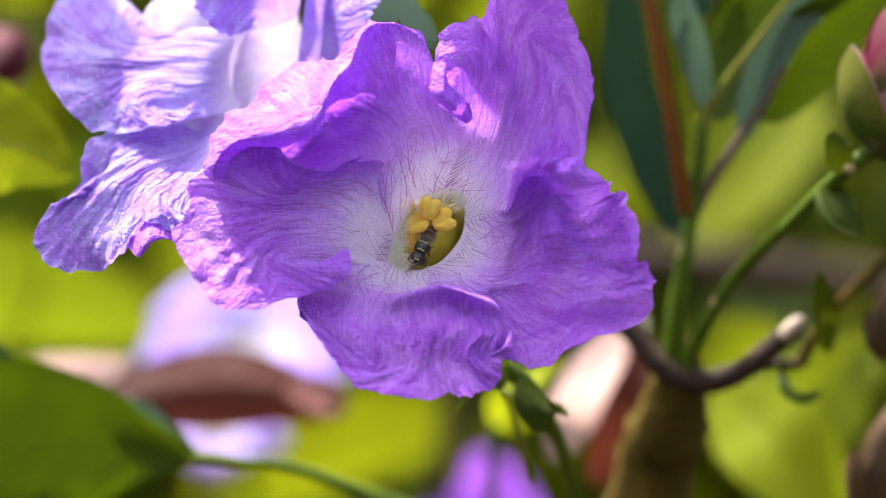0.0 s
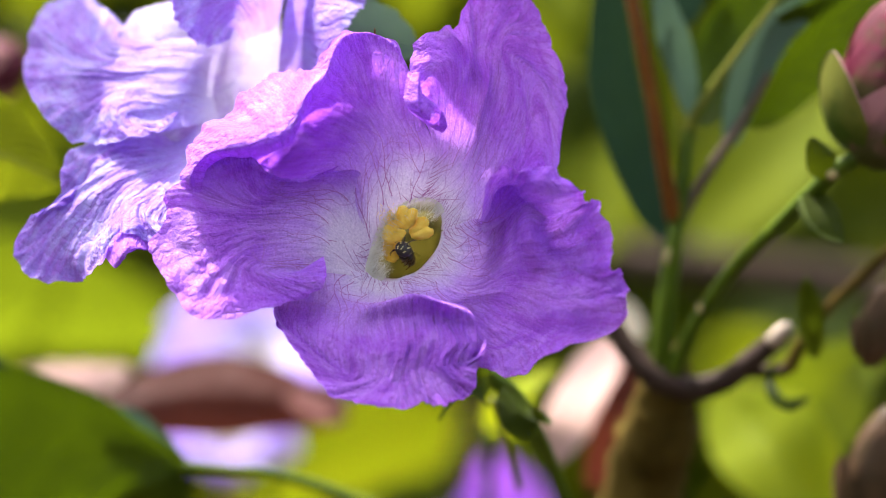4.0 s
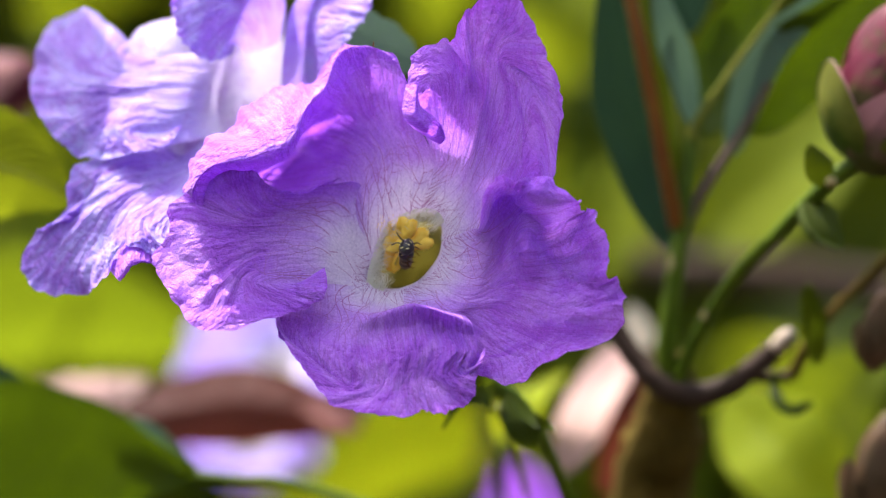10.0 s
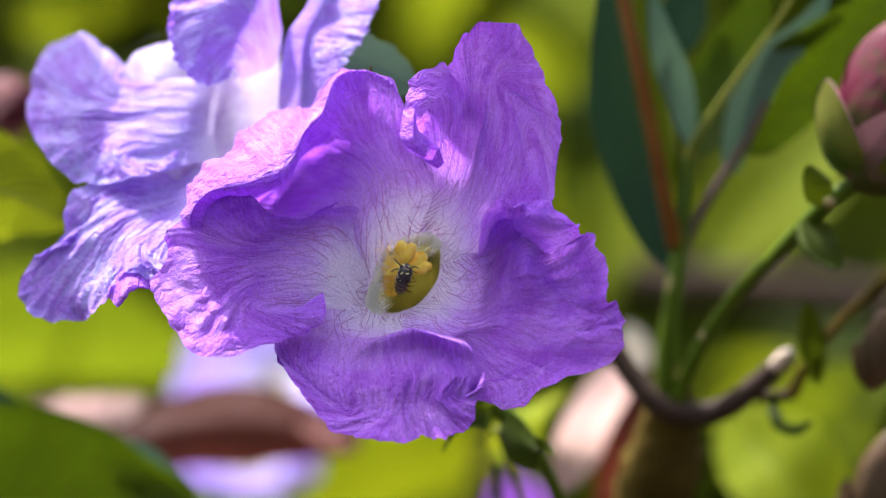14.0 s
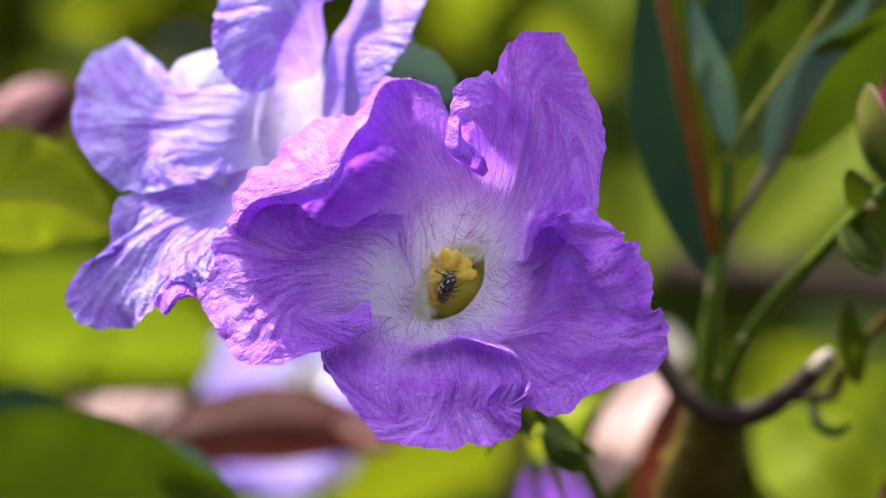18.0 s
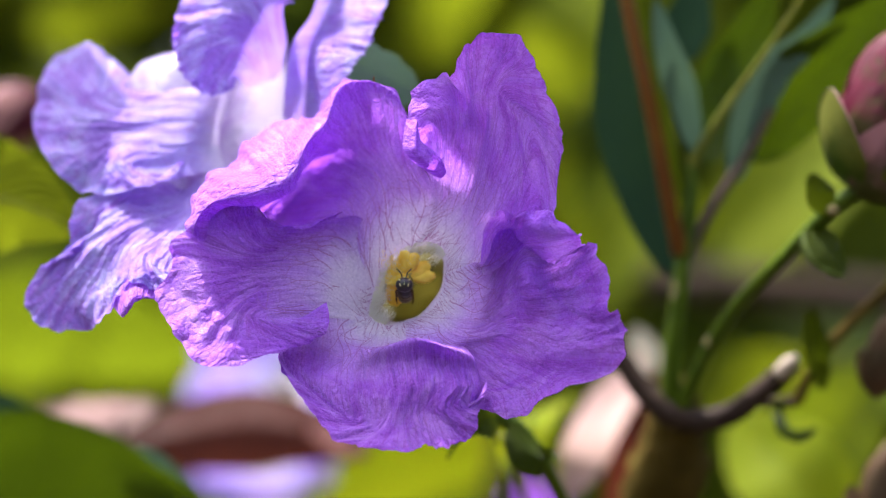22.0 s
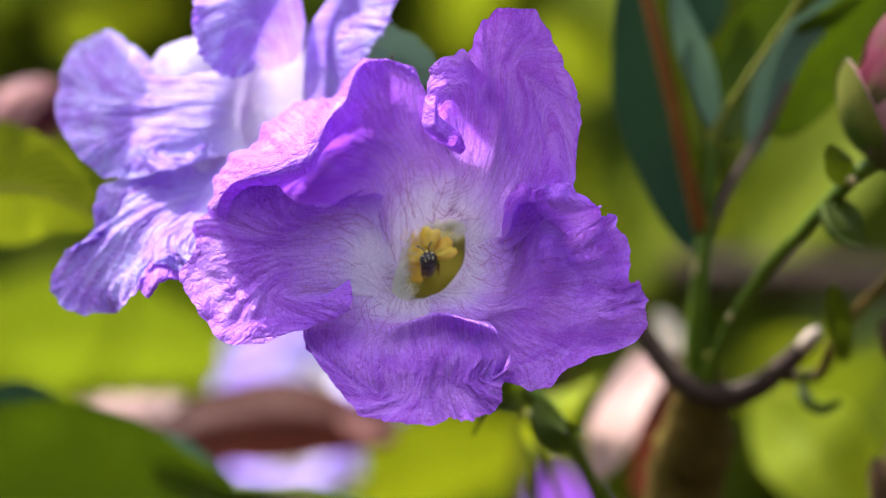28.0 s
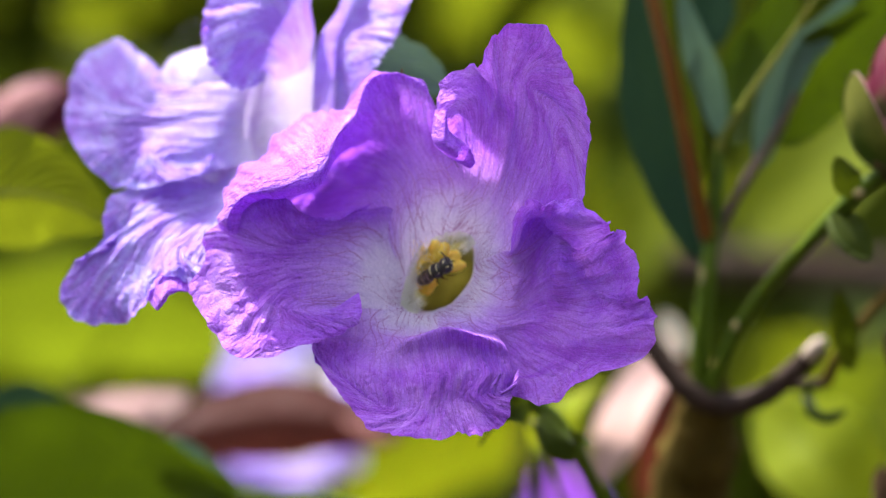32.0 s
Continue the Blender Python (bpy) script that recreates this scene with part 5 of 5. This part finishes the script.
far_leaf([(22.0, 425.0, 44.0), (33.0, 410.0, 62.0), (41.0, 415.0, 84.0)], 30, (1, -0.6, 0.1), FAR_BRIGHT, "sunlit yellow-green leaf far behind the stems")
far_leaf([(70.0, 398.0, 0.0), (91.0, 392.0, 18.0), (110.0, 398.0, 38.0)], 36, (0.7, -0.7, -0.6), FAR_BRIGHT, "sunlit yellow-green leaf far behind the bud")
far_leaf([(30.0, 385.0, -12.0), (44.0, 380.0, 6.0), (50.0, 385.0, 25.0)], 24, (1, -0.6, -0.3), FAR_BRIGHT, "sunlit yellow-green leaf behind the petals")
# shade on this leaf is painted by its dark skin
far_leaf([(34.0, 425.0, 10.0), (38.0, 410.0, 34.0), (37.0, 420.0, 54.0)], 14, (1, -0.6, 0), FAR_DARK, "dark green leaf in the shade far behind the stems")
far_leaf([(-115.3, 400.0, 61.3), (-98.5, 390.0, 64.2), (-80.1, 400.0, 67.4)], 18, (0, -0.8, 1), FAR_GREEN, "sunlit green leaf above the pale flower")
far_leaf([(-16.6, 430, 59.2), (-2.2, 420, 65.5), (13.7, 430, 76.8)], 26, (0.3, -0.8, 1), FAR_GREEN, "green leaf far behind between the flowers")


def foliage():
    rng = random.Random(11)
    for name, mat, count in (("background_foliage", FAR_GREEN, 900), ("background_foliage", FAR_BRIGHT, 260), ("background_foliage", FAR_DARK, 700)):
        verts, faces, uvs = [], [], []
        for _ in range(int(count * 1.9)):
            y = rng.uniform(700, 2300)
            x, z = rng.uniform(-0.75, 0.75) * (280 + y), rng.uniform(-600, 900)
            if _ >= count:
                x = rng.choice((-1, 1)) * rng.uniform(0.72 * (280 + y), 2500)
            a = Vector((rng.uniform(-1, 1), rng.uniform(-0.6, 0.6), rng.uniform(-0.7, 0.9))).normalized()
            ln = rng.uniform(110, 210)
            c = [Vector((x, y, z)), Vector((x, y, z)) + a * ln * 0.5, Vector((x, y, z)) + a * ln + Vector((0, 0, -0.2 * ln))]
            v, f, uv = blade([tuple(p) for p in c], ln * 0.42, (rng.uniform(-1, 1), rng.uniform(-1, 0), rng.uniform(-1, 1)), n=8, m=5, seed=rng.random() * 50, wave=3)
            k = len(verts)
            verts += v
            uvs += uv
            faces += [tuple(q + k for q in g) for g in f]
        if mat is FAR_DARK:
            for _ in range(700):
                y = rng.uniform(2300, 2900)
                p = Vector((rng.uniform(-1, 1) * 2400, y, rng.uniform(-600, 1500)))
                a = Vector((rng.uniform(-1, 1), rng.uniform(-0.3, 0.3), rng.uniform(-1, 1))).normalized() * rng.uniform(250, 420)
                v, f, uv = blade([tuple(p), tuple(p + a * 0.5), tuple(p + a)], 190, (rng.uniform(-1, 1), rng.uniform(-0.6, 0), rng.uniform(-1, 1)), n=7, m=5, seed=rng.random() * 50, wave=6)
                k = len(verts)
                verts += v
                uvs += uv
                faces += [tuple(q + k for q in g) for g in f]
        o = thing(name, (0, 1200, -620), "dense green foliage of the shrubs behind", "foliage", kind="stuff")
        part("leaves", verts, faces, mat, o, "", uvs)


foliage()


def sky_block_hedges():
    """Unseen leafy shrubs beside and behind the camera, added to block low sky light."""
    rng = random.Random(29)
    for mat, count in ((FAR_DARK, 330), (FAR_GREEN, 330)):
        verts, faces, uvs = [], [], []
        for _ in range(count):
            a = rng.uniform(-1.15 * math.pi, 0.15 * math.pi)
            r = rng.uniform(900, 2300)
            p = Vector((r * math.cos(a), r * math.sin(a), rng.uniform(-600, 250 + 0.35 * r)))
            w = Vector((rng.uniform(-1, 1), rng.uniform(-1, 1), rng.uniform(-0.8, 0.8))).normalized() * rng.uniform(180, 320)
            v, f, uv = blade([tuple(p), tuple(p + w * 0.5), tuple(p + w + Vector((0, 0, -30)))], w.length * 0.5, (rng.uniform(-1, 1), rng.uniform(-1, 1), rng.uniform(-1, 1)), n=8, m=5, seed=rng.random() * 50, wave=4)
            k = len(verts)
            verts += v
            uvs += uv
            faces += [tuple(q + k for q in g) for g in f]
        o = thing("sky_block_foliage", (0, -1200, -620), "unseen leafy shrubs added round the flowers to block low sky light", "foliage", kind="stuff")
        part("leaves", verts, faces, mat, o, "", uvs)


sky_block_hedges()


# ---- the bee ----
BEE_BLACK = solid_material("bee_black", (0.008, 0.006, 0.005), (0.03, 0.022, 0.015), 0.32, 2500, 0.00006, spec=0.5)
BEE_MARK = solid_material("bee_mark", (0.66, 0.58, 0.22), (0.85, 0.78, 0.40), 0.5, 2500, 0.00003)
BEE_LEG = solid_material("bee_leg", (0.025, 0.011, 0.006), (0.10, 0.045, 0.014), 0.45, 2500, 0.00004)


def bee_bands():
    m, N, L = nodes_of("bee_abdomen")
    uv = N.new("ShaderNodeUVMap")
    sep = N.new("ShaderNodeSeparateXYZ")
    L.new(uv.outputs[0], sep.inputs[0])
    co = N.new("ShaderNodeTexCoord")
    fuzz = put(N, "ShaderNodeTexNoise", Scale=4000.0, Detail=3.0)
    L.new(co.outputs["Object"], fuzz.inputs["Vector"])
    r = calc(N, L, "FRACT", calc(N, L, "ADD", calc(N, L, "MULTIPLY", sep.outputs[1], 6.0), calc(N, L, "MULTIPLY", fuzz.outputs[0], 0.16)))
    band = ramp(N, [(0.0, (0.03, 0.016, 0.009)), (0.66, (0.085, 0.045, 0.022)), (0.82, (0.34, 0.26, 0.16)), (0.95, (0.03, 0.016, 0.010))])
    L.new(r, band.inputs[0])
    bs = put(N, "ShaderNodeBsdfPrincipled", Roughness=0.42)
    L.new(band.outputs[0], bs.inputs["Base Color"])
    b = put(N, "ShaderNodeBump", Strength=0.5, Distance=0.00006)
    L.new(calc(N, L, "ADD", r, fuzz.outputs[0]), b.inputs["Height"])
    L.new(b.outputs[0], bs.inputs["Normal"])
    out = N.new("ShaderNodeOutputMaterial")
    L.new(bs.outputs[0], out.inputs[0])
    return m


def wing_skin():
    m, N, L = nodes_of("bee_wing")
    t = N.new("ShaderNodeBsdfTransparent")
    g = put(N, "ShaderNodeBsdfPrincipled", Roughness=0.25, Base_Color=(0.10, 0.06, 0.035, 1))
    x = N.new("ShaderNodeMixShader")
    x.inputs[0].default_value = 0.45
    L.new(t.outputs[0], x.inputs[1])
    L.new(g.outputs[0], x.inputs[2])
    out = N.new("ShaderNodeOutputMaterial")
    L.new(x.outputs[0], out.inputs[0])
    return m


BEE_ABDOMEN, BEE_WING = bee_bands(), wing_skin()


def make_bee():
    """Head towards +z, back towards -y; the origin is the middle of the head, on the body's line."""
    b = thing("bee", (0, 0, 0), "small black bee with pale yellow face marks in the throat", "bee")
    head = blob("head", (0, 0, 0), (1.10, 0.95, 0.86), BEE_BLACK, b, "shiny black head with yellow face marks", lumps=0.03, n=28, m=20)
    for s in (-1, 1):
        blob("eye", (0.80 * s, -0.02, 0.10), (0.30, 0.55, 0.52), BEE_BLACK, head, "glossy dark eye", n=16, m=12, lumps=0)
        for at, size, ax in (((0.56 * s, -0.36, 0.62), (0.08, 0.09, 0.34), (0.75 * s, -1.0, -0.35)), ((0.50 * s, 0.30, 0.68), (0.08, 0.09, 0.26), (-0.6 * s, 1.0, -0.3)),
                             ((0.20 * s, -0.80, 0.36), (0.08, 0.09, 0.22), (1.0 * s, 0.5, -0.1))):
            blob("face_mark", at, size, BEE_MARK, head, axis=ax, n=8, m=6, lumps=0)
        tube("antenna", [(0.22 * s, -0.45, 0.72), (0.42 * s, -1.15, 1.05), (0.95 * s, -1.75, 0.95)], [0.07, 0.085, 0.08], BEE_BLACK, b, "black elbowed antenna", n=10, sides=7)
    blob("face_mark", (0, 0.20, 0.83), (0.05, 0.06, 0.18), BEE_MARK, head, axis=(0.25, 1, 0), n=8, m=6, lumps=0)
    blob("face_mark", (0, -0.12, 0.84), (0.18, 0.05, 0.06), BEE_MARK, head, axis=(0.3, 1, 0), n=8, m=6, lumps=0)
    th = blob("thorax", (0, 0.05, -1.55), (1.06, 0.95, 1.05), BEE_BLACK, b, "black thorax with a pale collar", lumps=0.05, n=24, m=16)
    for k in (-2, -1, 0, 1, 2):
        blob("collar_mark", (0.34 * k, -0.80 + 0.13 * k * k, -0.98), (0.20, 0.09, 0.075), BEE_MARK, th, n=8, m=6)
    for k in (-1, 0, 1):
        blob("collar_mark", (0.40 * k, -0.90 + 0.14 * abs(k), -1.98), (0.23, 0.09, 0.075), BEE_MARK, th, n=8, m=6)
    blob("abdomen", (0, 0.12, -3.55), (0.98, 0.84, 1.55), BEE_ABDOMEN, b, "dark brown banded abdomen", n=24, m=26, lumps=0.02)
    for s in (-1, 1):
        v, f, uv = blade([(0.45 * s, -0.72, -1.5), (0.75 * s, -0.92, -2.7), (0.62 * s, -0.86, -4.2)], 1.15, (1, -0.15 * s, 0), n=14, m=7, fold=0.02, wave=0.05)
        part("wing", v, f, BEE_WING, b, "smoky clear wing folded back", uv)
        for k, (z0, reach) in enumerate(((-0.7, 0.9), (-1.3, 0.1), (-1.9, -0.9))):
            tube("leg", [(0.5 * s, 0.45, z0), (0.95 * s, 0.55, z0 + reach * 0.25), (1.10 * s, 1.0, z0 + reach * 0.7), (0.9 * s, 1.6, z0 + reach)], [0.09, 0.12, 0.08, 0.04], BEE_LEG, b, "brown jointed leg", n=12, sides=7)
    b.scale = (0.9, 0.9, 0.95)
    return b


bee = make_bee()

# seconds, middle of the head (mm), the way it faces
BEE_ROWS = [
    (0.00, -4.94, 5.5, -4.99, -0.26, -0.25, -0.61),
    (0.50, -4.06, 5.5, -4.81, -0.18, -0.25, -0.47),
    (0.75, -3.91, 5.5, -4.35, -0.03, -0.98, -0.18),
    (1.00, -3.82, 5.5, -3.90, 0.02, -1.00, -0.06),
    (1.25, -3.72, 5.5, -3.28, 0.00, -0.98, 0.18),
    (1.50, -3.69, 5.5, -2.59, 0.01, -0.91, 0.41),
    (2.00, -3.78, 5.5, -2.21, -0.06, -0.89, 0.46),
    (2.50, -3.86, 5.5, -2.54, -0.06, -0.89, 0.46),
    (3.50, -4.02, 5.5, -2.78, -0.14, -0.94, 0.32),
    (4.50, -3.92, 5.5, -3.47, -0.25, -0.96, 0.14),
    (5.00, -4.80, 5.5, -4.13, -0.33, -0.84, -0.43),
    (5.50, -3.52, 5.5, -3.10, -0.03, -1.00, -0.09),
    (5.75, -3.61, 3.0, -2.36, -0.07, -0.98, 0.18),
    (6.00, -3.62, 3.0, -1.64, -0.11, -0.87, 0.48),
    (6.50, -3.81, 3.0, -1.74, -0.08, -0.87, 0.48),
    (7.00, -3.44, 3.0, -1.52, -0.08, -0.87, 0.48),
    (8.00, -3.79, 3.0, -1.72, -0.09, -0.88, 0.47),
    (9.00, -3.46, 3.0, -1.65, 0.01, -0.91, 0.41),
    (10.00, -3.64, 3.0, -1.50, 0.07, -0.89, 0.46),
    (11.00, -3.67, 3.0, -1.38, 0.09, -0.87, 0.48),
    (12.00, -3.76, 3.0, -1.52, 0.11, -0.88, 0.46),
    (13.00, -3.63, 3.0, -1.44, 0.17, -0.87, 0.46),
    (16.00, -3.73, 3.0, -1.95, 0.16, -0.90, 0.40),
    (17.00, -3.67, 3.0, -1.38, 0.18, -0.87, 0.45),
    (18.00, -3.77, 3.0, -1.60, 0.21, -0.83, 0.52),
    (19.00, -3.62, 3.0, -1.61, 0.22, -0.85, 0.48),
    (20.00, -3.52, 3.0, -1.87, 0.16, -0.92, 0.37),
    (21.00, -4.10, 3.0, -2.06, 0.07, -0.94, 0.34),
    (22.00, -4.10, 3.0, -1.92, 0.00, -0.93, 0.36),
    (23.00, -3.44, 3.0, -1.91, 0.08, -0.94, 0.33),
    (24.00, -3.75, 3.0, -2.14, 0.07, -0.94, 0.34),
    (25.00, -3.59, 3.0, -2.00, 0.09, -0.93, 0.37),
    (28.00, -3.89, 3.0, -1.72, 0.05, -0.94, 0.33),
    (29.00, -3.93, 3.0, -1.77, 0.06, -0.92, 0.39),
    (30.00, -3.71, 3.0, -1.64, 0.18, -0.91, 0.37),
    (31.00, -3.23, 3.0, -1.22, 0.47, -0.74, 0.48),
    (31.50, -3.21, 3.0, -1.18, 0.50, -0.77, 0.39),
    (32.00, -2.89, 3.0, -0.95, 0.71, -0.60, 0.38),
]


def bee_pose(p, way):
    z = Vector(way).normalized()
    back = Vector((0, -1.0, 0.55))
    y = -(back - z * back.dot(z)).normalized()
    x = y.cross(z)
    m = Matrix((x, y, z)).transposed().to_4x4()
    m.translation = place(p)
    return m


def motions():
    walk(bee, [(r[0], bee_pose(r[1:4], r[4:7])) for r in BEE_ROWS])


motions()
